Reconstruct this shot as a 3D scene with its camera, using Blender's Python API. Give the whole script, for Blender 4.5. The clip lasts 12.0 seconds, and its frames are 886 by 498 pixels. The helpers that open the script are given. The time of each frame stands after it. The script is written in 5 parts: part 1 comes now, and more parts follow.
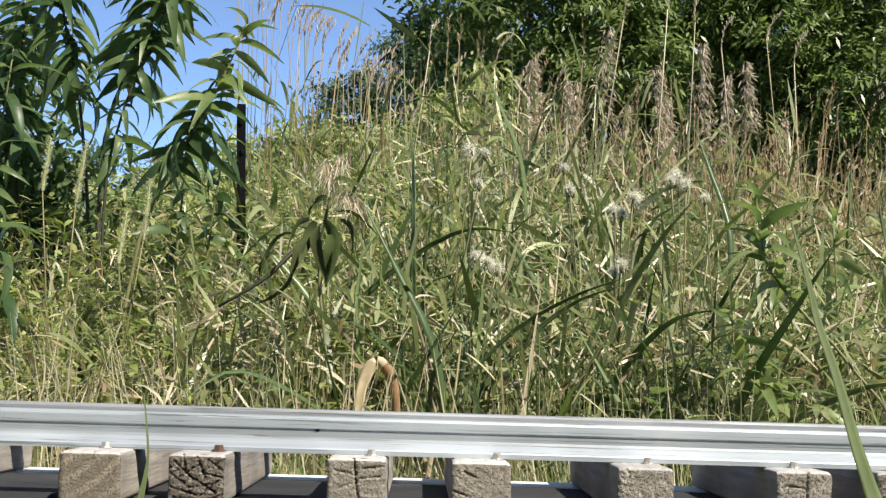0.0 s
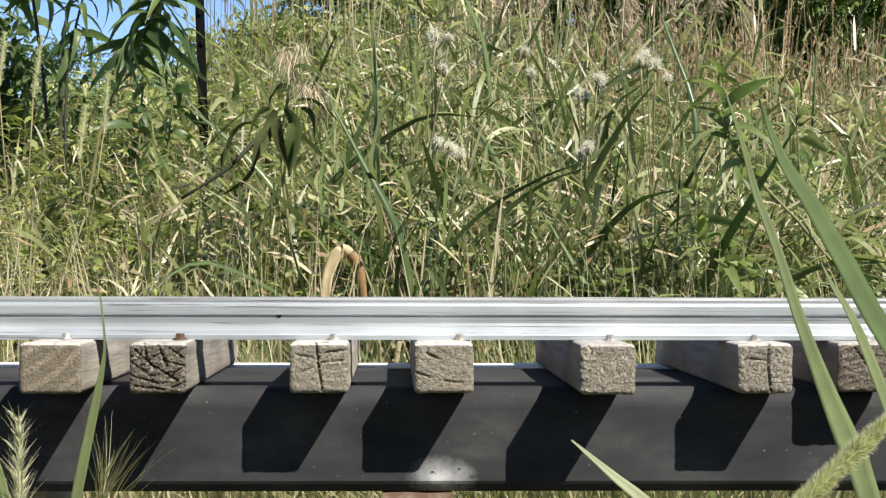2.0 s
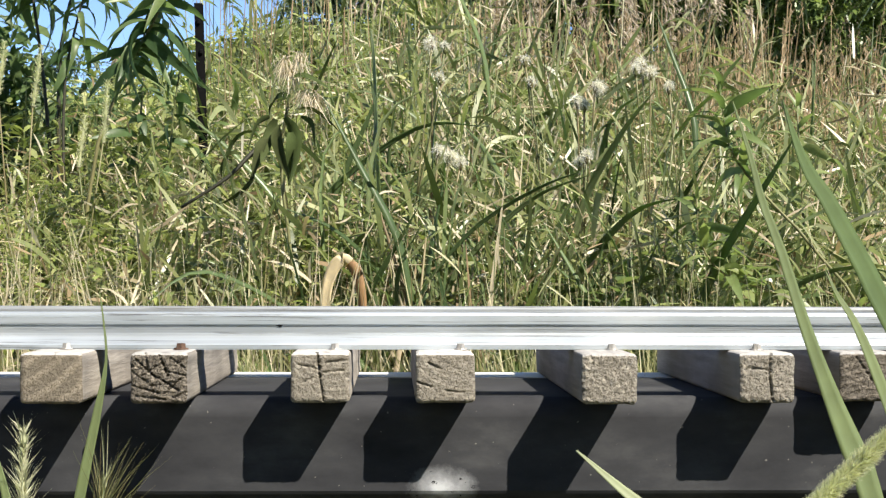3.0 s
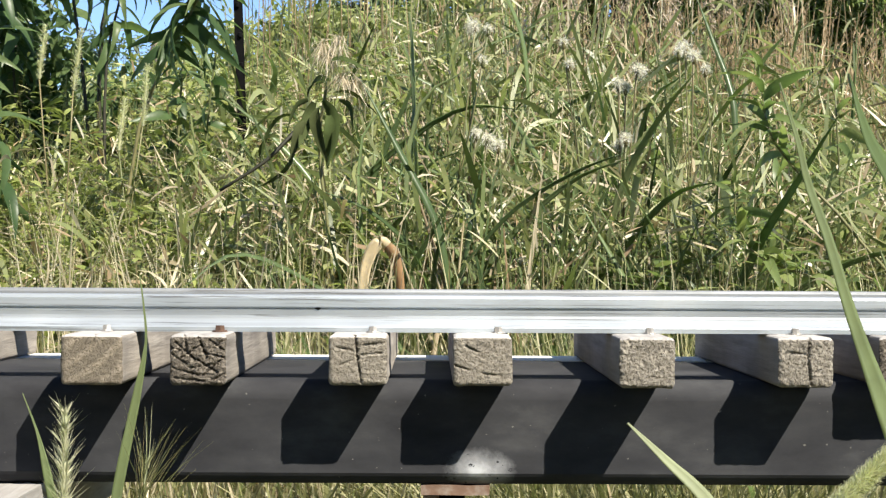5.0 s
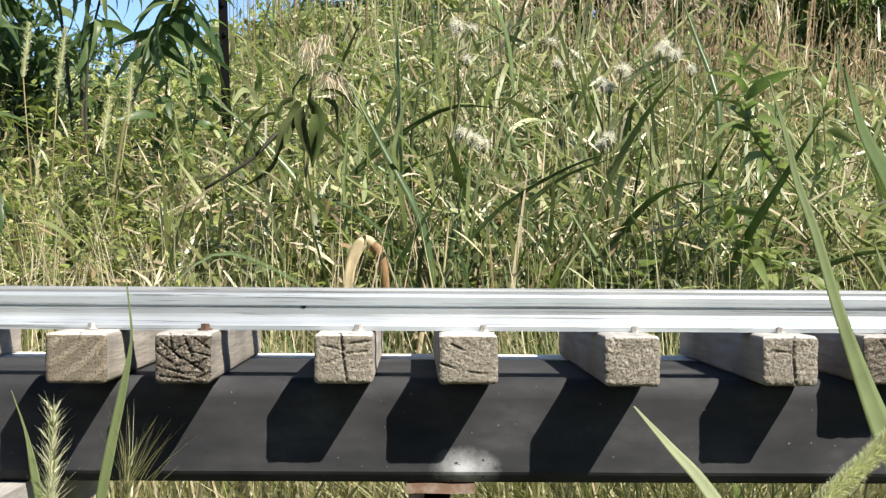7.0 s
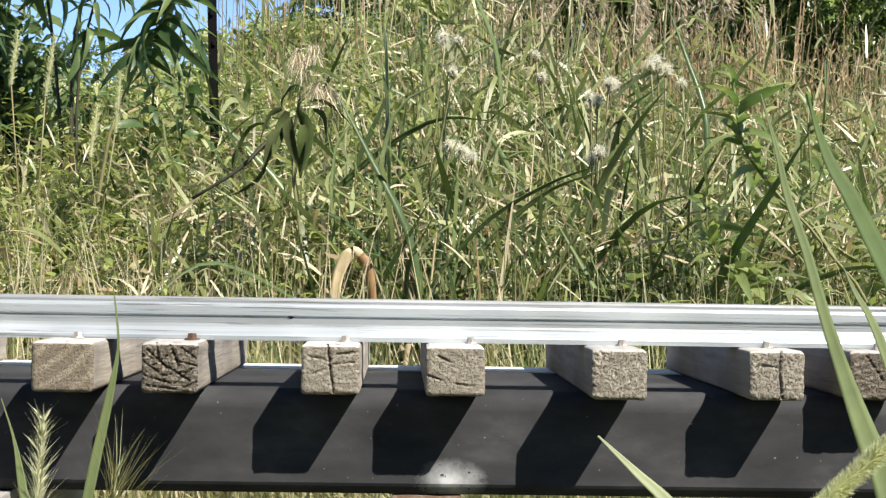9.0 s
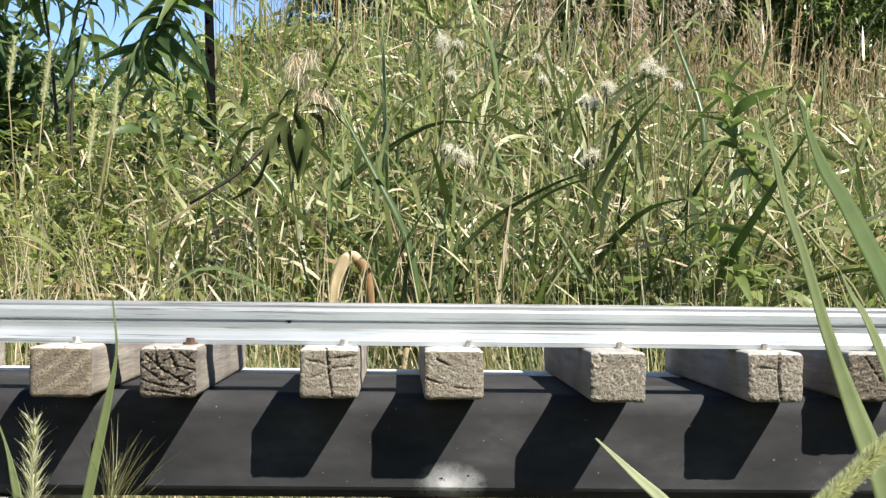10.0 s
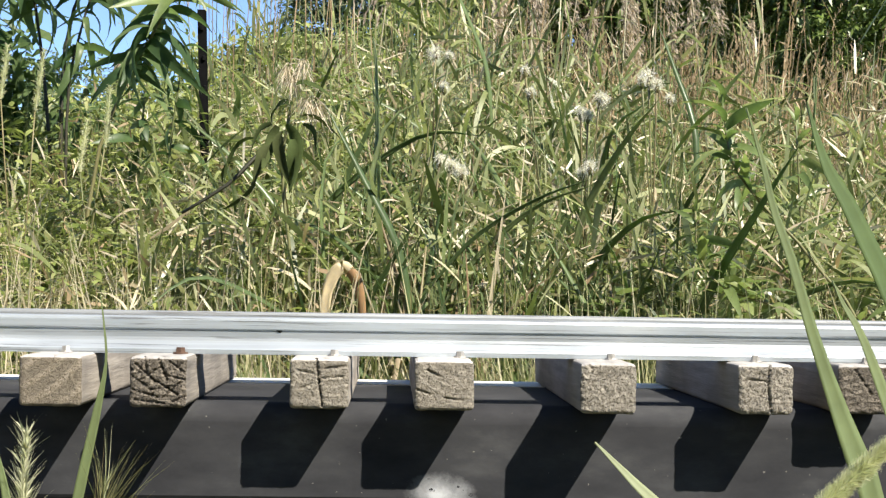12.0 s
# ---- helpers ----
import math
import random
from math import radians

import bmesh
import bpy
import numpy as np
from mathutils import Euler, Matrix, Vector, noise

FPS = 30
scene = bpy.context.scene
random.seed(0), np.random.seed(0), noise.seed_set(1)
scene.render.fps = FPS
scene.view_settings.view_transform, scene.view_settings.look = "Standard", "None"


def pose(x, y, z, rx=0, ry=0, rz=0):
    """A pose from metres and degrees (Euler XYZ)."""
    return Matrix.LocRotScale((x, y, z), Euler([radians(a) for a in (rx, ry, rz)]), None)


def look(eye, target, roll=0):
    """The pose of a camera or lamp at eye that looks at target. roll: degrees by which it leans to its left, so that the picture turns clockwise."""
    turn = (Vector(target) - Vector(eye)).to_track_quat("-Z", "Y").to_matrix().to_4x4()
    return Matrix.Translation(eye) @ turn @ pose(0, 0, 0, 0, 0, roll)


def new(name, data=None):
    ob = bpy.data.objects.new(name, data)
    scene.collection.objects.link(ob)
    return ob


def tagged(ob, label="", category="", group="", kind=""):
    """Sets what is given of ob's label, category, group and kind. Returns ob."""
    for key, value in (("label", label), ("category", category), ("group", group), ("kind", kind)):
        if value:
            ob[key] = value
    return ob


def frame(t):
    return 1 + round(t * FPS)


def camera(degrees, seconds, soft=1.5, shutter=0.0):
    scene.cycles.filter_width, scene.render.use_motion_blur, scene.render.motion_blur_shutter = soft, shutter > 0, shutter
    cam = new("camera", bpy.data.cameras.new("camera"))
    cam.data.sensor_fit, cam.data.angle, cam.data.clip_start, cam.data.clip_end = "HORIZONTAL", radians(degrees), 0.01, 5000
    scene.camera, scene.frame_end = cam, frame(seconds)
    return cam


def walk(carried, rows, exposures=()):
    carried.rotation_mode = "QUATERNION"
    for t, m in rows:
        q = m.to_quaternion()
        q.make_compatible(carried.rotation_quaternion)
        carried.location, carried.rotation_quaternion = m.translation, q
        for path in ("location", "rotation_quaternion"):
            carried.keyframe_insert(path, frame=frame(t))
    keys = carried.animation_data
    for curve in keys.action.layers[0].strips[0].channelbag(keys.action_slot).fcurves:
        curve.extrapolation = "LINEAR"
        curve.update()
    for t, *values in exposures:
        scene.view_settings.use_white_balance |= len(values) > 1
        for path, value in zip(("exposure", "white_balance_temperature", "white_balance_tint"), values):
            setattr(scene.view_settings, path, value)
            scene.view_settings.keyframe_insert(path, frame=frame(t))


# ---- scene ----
cam = camera(33.0, 12.0, 1.33)
PATH = [
    (0, (-0.0010, -0.0080, 0.5040), (0.0215, 1.9847, 0.6729), 1.72),
    (0.5, (0.0020, -0.0040, 0.5010), (0.0410, 1.9925, 0.6124), 1.39),
    (1, (0.0040, -0.0020, 0.5010), (0.0607, 1.9960, 0.5702), 0.65),
    (1.5, (0.0060, -0.0020, 0.5000), (0.0650, 1.9965, 0.5497), 0.37),
    (2, (0.0080, 0.0000, 0.4980), (0.0712, 1.9989, 0.5225), 0.21),
    (2.5, (0.0070, 0.0000, 0.4990), (0.0764, 1.9987, 0.5196), -0.02),
    (3, (0.0060, 0.0010, 0.4990), (0.0715, 1.9996, 0.5342), 0.17),
    (5, (0.0060, 0.0000, 0.4990), (0.0211, 1.9999, 0.5117), 0.34),
    (5.5, (0.0050, -0.0010, 0.4990), (0.0249, 1.9988, 0.5139), 0.53),
    (6, (0.0050, 0.0000, 0.4980), (0.0331, 1.9997, 0.5212), 0.45),
    (6.5, (0.0060, 0.0000, 0.4980), (0.0369, 1.9997, 0.5108), 0.43),
    (7, (0.0050, 0.0000, 0.4980), (0.0412, 1.9996, 0.5106), 0.39),
    (9, (0.0040, 0.0000, 0.4980), (0.0580, 1.9991, 0.5265), 0.91),
    (9.5, (0.0040, 0.0010, 0.4970), (0.0592, 2.0000, 0.5297), 0.92),
    (10, (0.0040, 0.0000, 0.4970), (0.0606, 1.9989, 0.5319), 0.65),
    (10.5, (0.0060, 0.0000, 0.4970), (0.0607, 1.9989, 0.5333), 0.62),
    (11, (0.0050, 0.0000, 0.4970), (0.0649, 1.9988, 0.5294), 0.84),
    (11.5, (0.0050, 0.0000, 0.4970), (0.0703, 1.9986, 0.5353), 0.88),
    (12, (0.0050, 0.0000, 0.4970), (0.0714, 1.9983, 0.5463), 0.92),
]
walk(cam, [(t, look(eye, target, roll)) for t, eye, target, roll in PATH],
     exposures=[(0.0, 0.96), (0.5, 0.97), (1.0, 0.96), (2.0, 1.03), (2.5, 1.12), (3.0, 1.20), (5.0, 1.22), (9.0, 1.22), (12.0, 1.23)])

# ---- daylight ----
SUN_TO = Vector((0.402, -0.46, 0.660)).normalized()      # towards the sun
world = bpy.data.worlds.new("sky")
scene.world = world
world.use_nodes = True
wn = world.node_tree.nodes
sky = wn.new("ShaderNodeTexSky")
sky.sky_type = "NISHITA"
sky.sun_disc = False
sky.sun_elevation = math.asin(SUN_TO.z)
sky.sun_rotation = math.atan2(SUN_TO.x, SUN_TO.y)
sky.air_density, sky.dust_density, sky.ozone_density = 0.75, 0.0, 2.6
sky.altitude = 3000
wn["Background"].inputs["Strength"].default_value = 0.110
world.node_tree.links.new(sky.outputs["Color"], wn["Background"].inputs["Color"])
sun_data = bpy.data.lights.new("sun", "SUN")
sun_data.energy, sun_data.angle, sun_data.color = 5.0, radians(0.5), (1.0, 0.93, 0.80)
sun = new("sun", sun_data)
sun.matrix_world = look((3, -4, 6), Vector((3, -4, 6)) - SUN_TO)


# ---- materials ----
class Mat:
    """A node material with a Principled shader and short ways to add nodes."""

    def __init__(self, name, color=(0.5, 0.5, 0.5), rough=0.6, metal=0.0, spec=0.5):
        self.m = bpy.data.materials.new(name)
        self.m.use_nodes = True
        self.nt = self.m.node_tree
        self.b = self.nt.nodes["Principled BSDF"]
        self.b.inputs["Base Color"].default_value = (*color, 1)
        self.b.inputs["Roughness"].default_value = rough
        self.b.inputs["Metallic"].default_value = metal
        self.b.inputs["Specular IOR Level"].default_value = spec

    def node(self, kind, **values):
        n = self.nt.nodes.new("ShaderNode" + kind)
        for k, v in values.items():
            n.inputs[k].default_value = v
        return n

    def link(self, a, b):
        self.nt.links.new(a, b)

    def coords(self, scale=(1, 1, 1), space="Object", loc=(0, 0, 0)):
        c = self.node("TexCoord")
        p = self.node("Mapping")
        p.inputs["Scale"].default_value = scale
        p.inputs["Location"].default_value = loc
        self.link(c.outputs[space], p.inputs["Vector"])
        return p.outputs["Vector"]

    def noise(self, scale, vec=None, detail=4.0, rough=0.55):
        n = self.node("TexNoise", Scale=scale, Detail=detail, Roughness=rough)
        if vec is not None:
            self.link(vec, n.inputs["Vector"])
        return n.outputs["Fac"]

    def ramp(self, fac, *stops):
        r = self.node("ValToRGB")
        e = r.color_ramp.elements
        while len(e) < len(stops):
            e.new(0.5)
        for el, (p, c) in zip(e, stops):
            el.position, el.color = p, (*c, 1) if len(c) == 3 else c
        self.link(fac, r.inputs["Fac"])
        return r.outputs["Color"]

    def mix(self, fac, a, b, how="MIX"):
        n = self.nt.nodes.new("ShaderNodeMix")
        n.data_type, n.blend_type = "RGBA", how
        for sock, v in ((n.inputs[0], fac), (n.inputs[6], a), (n.inputs[7], b)):
            if isinstance(v, (int, float)):
                sock.default_value = v
            elif isinstance(v, tuple):
                sock.default_value = (*v, 1)
            else:
                self.link(v, sock)
        return n.outputs[2]

    def color(self, out):
        self.link(out, self.b.inputs["Base Color"])

    def bump(self, height, strength=0.3, distance=0.001):
        n = self.node("Bump", Strength=strength, Distance=distance)
        self.link(height, n.inputs["Height"])
        self.link(n.outputs["Normal"], self.b.inputs["Normal"])


def leaf_material(name, tones, rough=0.45, through_light=0.20, spot=0.25, spec=0.50):
    """Thin plant tissue: tones vary from leaf to leaf and a little along each; part of the light passes through."""
    m = Mat(name, rough=rough, spec=spec)
    g = m.node("NewGeometry")
    oi = m.node("ObjectInfo")
    add = m.node("Math")
    add.operation = "ADD"
    m.link(g.outputs["Random Per Island"], add.inputs[0])
    m.link(oi.outputs["Random"], add.inputs[1])
    fr = m.node("Math")
    fr.operation = "FRACT"
    m.link(add.outputs[0], fr.inputs[0])
    n = len(tones)
    base = m.ramp(fr.outputs[0], *[(i / max(1, n - 1), c) for i, c in enumerate(tones)])
    patch = m.ramp(m.noise(60, m.coords()), (0.35, (0.72, 0.72, 0.66)), (0.65, (1.15, 1.15, 1.1)))
    col = m.mix(spot * 2.0, base, patch, "MULTIPLY")
    m.color(col)
    m.bump(m.noise(400, m.coords((1, 1, 0.15))), 0.25, 0.0006)
    tr = m.node("BsdfTranslucent")
    warm = m.mix(0.5, col, (0.75, 0.9, 0.35), "MULTIPLY")
    bright = m.mix(1.0, warm, (2.0, 2.0, 2.0), "MULTIPLY")
    m.link(bright, tr.inputs["Color"])
    mx = m.node("MixShader", Fac=through_light)
    out = m.nt.nodes["Material Output"]
    m.link(m.b.outputs["BSDF"], mx.inputs[1])
    m.link(tr.outputs["BSDF"], mx.inputs[2])
    m.link(mx.outputs["Shader"], out.inputs["Surface"])
    return m.m


def aluminium_material(name, tone, rough):
    m = Mat(name, tone, rough, 0.5)
    v = m.coords((3, 60, 400))
    streak = m.noise(2.0, v, 5)
    blot = m.noise(9.0, m.coords((1, 1, 1)), 5, 0.65)
    c = m.mix(m.ramp(streak, (0.35, (0, 0, 0)), (0.7, (1, 1, 1))), tuple(x * 0.82 for x in tone), tone)
    c = m.mix(m.ramp(blot, (0.62, (0, 0, 0)), (0.74, (0.55, 0.55, 0.55))), c, (0.45, 0.45, 0.44))
    scuff = m.noise(7.0, m.coords((1.0, 30, 60), loc=(0.37, 0, 0)), 6, 0.7)
    c = m.mix(m.ramp(scuff, (0.57, (0, 0, 0)), (0.63, (0.8, 0.8, 0.8))), c, (0.10, 0.10, 0.10))
    pale = m.noise(5.0, m.coords((1.0, 0.2, 0.2), loc=(1.7, 0, 0)), 2)
    c = m.mix(m.ramp(pale, (0.45, (0, 0, 0)), (0.62, (0.45, 0.45, 0.45))), c, tuple(min(0.9, x * 1.35) for x in tone))
    m.color(c)
    m.link(m.ramp(blot, (0.3, (rough * 0.8,) * 3), (0.75, (rough * 1.5,) * 3)), m.b.inputs["Roughness"])
    m.bump(streak, 0.2, 0.0004)
    return m.m


def black_paint_material():
    m = Mat("black_steel_paint", (0.02, 0.02, 0.022), 0.55, 0.0, 0.02)
    dust = m.noise(14, m.coords((1, 1, 2.2)), 6, 0.62)
    fine = m.noise(260, m.coords(), 3)
    c = m.ramp(dust, (0.3, (0.025, 0.0255, 0.029)), (0.55, (0.040, 0.041, 0.045)), (0.78, (0.072, 0.073, 0.076)))
    # rubbed pale patch low on the face, with dark flecks left in it
    t = m.node("TexCoord")
    d = m.node("VectorMath")
    d.operation = "SUBTRACT"
    d.inputs[1].default_value = (0.040, 1.022, 0.3545)
    m.link(t.outputs["Object"], d.inputs[0])
    sc = m.node("VectorMath")
    sc.operation = "MULTIPLY"
    sc.inputs[1].default_value = (27, 10, 44)
    m.link(d.outputs[0], sc.inputs[0])
    ln = m.node("VectorMath")
    ln.operation = "LENGTH"
    m.link(sc.outputs[0], ln.inputs[0])
    wob = m.node("Math")
    wob.operation = "MULTIPLY_ADD"
    wob.inputs[1].default_value = 0.6
    m.link(m.noise(70, m.coords(), 5, 0.7), wob.inputs[0])
    m.link(ln.outputs["Value"], wob.inputs[2])
    mask = m.ramp(wob.outputs[0], (0.40, (1, 1, 1)), (0.60, (0.5, 0.5, 0.5)), (0.85, (0.14, 0.14, 0.14)), (1.2, (0, 0, 0)))
    fleck = m.ramp(m.noise(190, m.coords(), 2), (0.66, (1, 1, 1)), (0.71, (0.0, 0.0, 0.0)))
    mask = m.mix(1.0, mask, fleck, "MULTIPLY")
    c = m.mix(mask, c, (0.42, 0.43, 0.45))
    specks = m.ramp(m.noise(330, m.coords(loc=(3, 1, 2)), 1), (0.78, (0, 0, 0)), (0.80, (0.5, 0.5, 0.5)))
    c = m.mix(specks, c, (0.25, 0.24, 0.22))
    m.color(c)
    m.link(m.ramp(dust, (0.3, (0.48,) * 3), (0.7, (0.7,) * 3)), m.b.inputs["Roughness"])
    m.bump(fine, 0.12, 0.0005)
    return m.m


def wood_side_material(name, light, dark):
    m = Mat(name, light, 0.85, 0.0, 0.25)
    oi = m.node("ObjectInfo")
    v = m.coords((30, 2.0, 30))
    grain = m.noise(6, v, 6, 0.6)
    stain = m.noise(12, m.coords(), 4)
    c = m.ramp(grain, (0.3, dark), (0.7, light))
    c = m.mix(m.ramp(stain, (0.35, (0.6, 0.6, 0.6)), (0.7, (0, 0, 0))), c, tuple(x * 0.55 for x in dark))
    hs = m.node("HueSaturation")
    mr = m.node("MapRange")
    mr.inputs[3].default_value, mr.inputs[4].default_value = 0.8, 1.2
    m.link(oi.outputs["Random"], mr.inputs[0])
    m.link(mr.outputs[0], hs.inputs["Value"])
    m.link(c, hs.inputs["Color"])
    m.color(hs.outputs["Color"])
    m.bump(grain, 0.6, 0.002)
    return m.m


def end_grain_material(name, light, dark, centre, ring=420.0, crack=0.5, ringed=0.3):
    """Sawn, weathered end of a timber: growth rings round a centre, pores and fine checks."""
    m = Mat(name, light, 0.9, 0.0, 0.2)
    t = m.node("TexCoord")
    d = m.node("VectorMath")
    d.operation = "SUBTRACT"
    d.inputs[1].default_value = (centre[0], 0, centre[1])
    m.link(t.outputs["Object"], d.inputs[0])
    wob = m.node("TexNoise", Scale=60.0, Detail=3.0)
    m.link(t.outputs["Object"], wob.inputs["Vector"])
    off = m.node("VectorMath")
    off.operation = "MULTIPLY_ADD"
    off.inputs[1].default_value = (0.0025, 0.0, 0.0025)
    m.link(wob.outputs["Color"], off.inputs[0])
    m.link(d.outputs[0], off.inputs[2])
    flat = m.node("VectorMath")
    flat.operation = "MULTIPLY"
    flat.inputs[1].default_value = (1, 0, 1)
    m.link(off.outputs[0], flat.inputs[0])
    ln = m.node("VectorMath")
    ln.operation = "LENGTH"
    m.link(flat.outputs[0], ln.inputs[0])
    s = m.node("Math")
    s.operation = "MULTIPLY"
    s.inputs[1].default_value = ring * 2
    m.link(ln.outputs["Value"], s.inputs[0])
    w = m.node("Math")
    w.operation = "SINE"
    m.link(s.outputs[0], w.inputs[0])
    rings = m.ramp(w.outputs[0], (0.0, (0.25, 0.25, 0.25)), (0.8, (1, 1, 1)))
    pores = m.noise(620, m.coords((1, 0.2, 1)), 4, 0.7)
    pit = m.ramp(pores, (0.37, (0.06, 0.06, 0.06)), (0.53, (1, 1, 1)))
    stain = m.noise(55, m.coords((1, 0.2, 1)), 3)
    c = m.mix(rings, tuple(x * (1 - ringed) for x in light), light)
    c = m.mix(m.mix(1.0, pit, (1, 1, 1), "MULTIPLY"), dark, c)
    c = m.mix(m.ramp(stain, (0.38, (0.65, 0.65, 0.65)), (0.62, (0, 0, 0))), c, tuple(0.5 * (a + b) * 0.8 for a, b in zip(light, dark)))
    m.color(c)
    h = m.mix(ringed * 0.8, pit, rings)
    m.bump(h, crack * 0.85, 0.0020)
    return m.m


def plain_material(name, tones, rough=0.8, scale=80.0, metal=0.0, bump=0.4):
    m = Mat(name, tones[0], rough, metal, 0.3)
    n = m.noise(scale, m.coords(), 6, 0.6)
    m.color(m.ramp(n, *[(0.3 + 0.4 * i / max(1, len(tones) - 1), c) for i, c in enumerate(tones)]))
    m.bump(n, bump, 0.002)
    return m.m


M_RAIL = aluminium_material("bare_aluminium", (0.415, 0.450, 0.485), 0.38)
# darker copy of the rail metal; shade on the recessed web painted in
M_RAIL_WEB_SHADED = aluminium_material("shaded_aluminium_web", (0.36, 0.385, 0.41), 0.34)
M_RAIL_DULL = aluminium_material("dull_aluminium", (0.27, 0.285, 0.30), 0.55)
M_PAINT = black_paint_material()
M_STRIP = plain_material("white_strip_paint", [(0.72, 0.71, 0.67), (0.82, 0.81, 0.78)], 0.5, 40, 0.0, 0.1)
M_WOOD = wood_side_material("weathered_timber", (0.41, 0.375, 0.33), (0.22, 0.195, 0.17))
GREYS = ((0.335, 0.305, 0.255), (0.12, 0.102, 0.08))
M_ENDS = [
    end_grain_material("sawn_end_tan", (0.295, 0.255, 0.20), (0.12, 0.097, 0.072), (-0.045, 0.075), 290, 0.8, 0.55),
    end_grain_material("sawn_end_dark", (0.245, 0.213, 0.175), (0.035, 0.03, 0.027), (0.004, -0.030), 560, 1.0, 0.4),
    end_grain_material("sawn_end_grey", GREYS[0], GREYS[1], (0.012, 0.045), 560, 0.8, 0.26),
    end_grain_material("sawn_end_rough", (0.36, 0.33, 0.28), (0.10, 0.085, 0.07), (-0.060, -0.040), 560, 0.9, 0.16),
]
M_SCREW = plain_material("zinc_screw", [(0.30, 0.28, 0.25), (0.48, 0.46, 0.43)], 0.5, 300, 0.6)
M_RUSTSCREW = plain_material("rusted_screw", [(0.05, 0.028, 0.02), (0.11, 0.065, 0.045)], 0.9, 300)
M_RUST = plain_material("rusted_flaking_plate", [(0.07, 0.038, 0.028), (0.16, 0.10, 0.07), (0.36, 0.33, 0.29)], 0.85, 34)
M_POST = plain_material("black_post_paint", [(0.004, 0.004, 0.0045), (0.008, 0.008, 0.008)], 0.6, 60, 0.0, 0.15)
M_POST.node_tree.nodes["Principled BSDF"].inputs["Specular IOR Level"].default_value = 0.04
M_GROUND = plain_material("soil_and_thatch", [(0.034, 0.034, 0.016), (0.060, 0.062, 0.028), (0.115, 0.105, 0.055)], 0.95, 18)
# paler than the other timber: sleeper tops, upper front edges and trestle caps
M_CAP = wood_side_material("pale_timber", (0.60, 0.585, 0.56), (0.36, 0.34, 0.32))
M_BARK = plain_material("bark", [(0.05, 0.04, 0.03), (0.12, 0.10, 0.08)], 0.9, 30)
M_PETAL = leaf_material("faded_petals", [(0.34, 0.26, 0.23), (0.44, 0.35, 0.31), (0.28, 0.21, 0.18)], 0.8, 0.25)
M_FLUFF = leaf_material("seed_down", [(0.56, 0.53, 0.51), (0.68, 0.65, 0.63), (0.62, 0.59, 0.57)], 0.9, 0.3, 0.05)

M_GRASS = leaf_material("meadow_grass", [(0.046, 0.066, 0.020), (0.135, 0.165, 0.058), (0.28, 0.29, 0.13), (0.078, 0.105, 0.034), (0.40, 0.41, 0.24), (0.16, 0.21, 0.085)], 0.36, 0.34)
M_GRASS_YELLOW = leaf_material("yellowing_grass", [(0.16, 0.18, 0.075), (0.30, 0.29, 0.15), (0.44, 0.41, 0.26), (0.12, 0.15, 0.055), (0.55, 0.51, 0.36)], 0.42, 0.26)
M_STRAW = leaf_material("dry_straw", [(0.34, 0.28, 0.18), (0.56, 0.50, 0.38), (0.22, 0.165, 0.10), (0.60, 0.55, 0.43)], 0.5, 0.25)
M_TAN = leaf_material("tan_seed_grass", [(0.25, 0.175, 0.105), (0.37, 0.27, 0.165), (0.19, 0.14, 0.08), (0.44, 0.34, 0.215)], 0.65, 0.25)
M_REED = leaf_material("reed_blades", [(0.055, 0.092, 0.036), (0.115, 0.170, 0.070), (0.20, 0.26, 0.12), (0.075, 0.120, 0.048), (0.26, 0.30, 0.16)], 0.32, 0.45)
M_HERB = leaf_material("small_herb_leaves", [(0.078, 0.108, 0.028), (0.195, 0.235, 0.068), (0.32, 0.35, 0.125), (0.125, 0.16, 0.042), (0.45, 0.44, 0.22)], 0.36, 0.29)
M_BROAD = leaf_material("lance_leaves", [(0.040, 0.074, 0.030), (0.080, 0.125, 0.050), (0.13, 0.175, 0.075)], 0.36, 0.38, 0.25, 0.25)
M_BROAD_PALE = leaf_material("young_lance_leaves", [(0.10, 0.145, 0.048), (0.145, 0.19, 0.068), (0.205, 0.24, 0.092)], 0.42, 0.34)
M_DARKLEAF = leaf_material("wilted_dark_leaves", [(0.034, 0.050, 0.017), (0.058, 0.080, 0.028), (0.050, 0.058, 0.025)], 0.8, 0.16, 0.25, 0.08)
M_STEM = leaf_material("green_stems", [(0.101, 0.118, 0.041), (0.157, 0.157, 0.068), (0.18, 0.147, 0.07)], 0.5, 0.05)
M_DARKSTEM = leaf_material("dark_stems", [(0.020, 0.021, 0.012), (0.034, 0.032, 0.018)], 0.6, 0.03)
M_TREE = leaf_material("tree_leaves", [(0.045, 0.075, 0.020), (0.105, 0.150, 0.040), (0.18, 0.235, 0.065), (0.070, 0.108, 0.030), (0.24, 0.28, 0.095)], 0.40, 0.36)
M_TREE_FAR = leaf_material("far_shrub_leaves", [(0.039, 0.064, 0.03), (0.067, 0.098, 0.047), (0.095, 0.122, 0.061)], 0.5, 0.25)
M_PANICLE = leaf_material("reed_panicle_spikelets", [(0.26, 0.205, 0.17), (0.36, 0.295, 0.245), (0.48, 0.41, 0.34)], 0.75, 0.25)
M_PANICLE_PALE = leaf_material("pale_dry_strands", [(0.42, 0.36, 0.28), (0.54, 0.47, 0.38), (0.34, 0.28, 0.21)], 0.7, 0.25)
M_DRYLEAF = leaf_material("curled_dry_leaf", [(0.62, 0.52, 0.36), (0.66, 0.55, 0.40)], 0.6, 0.3)
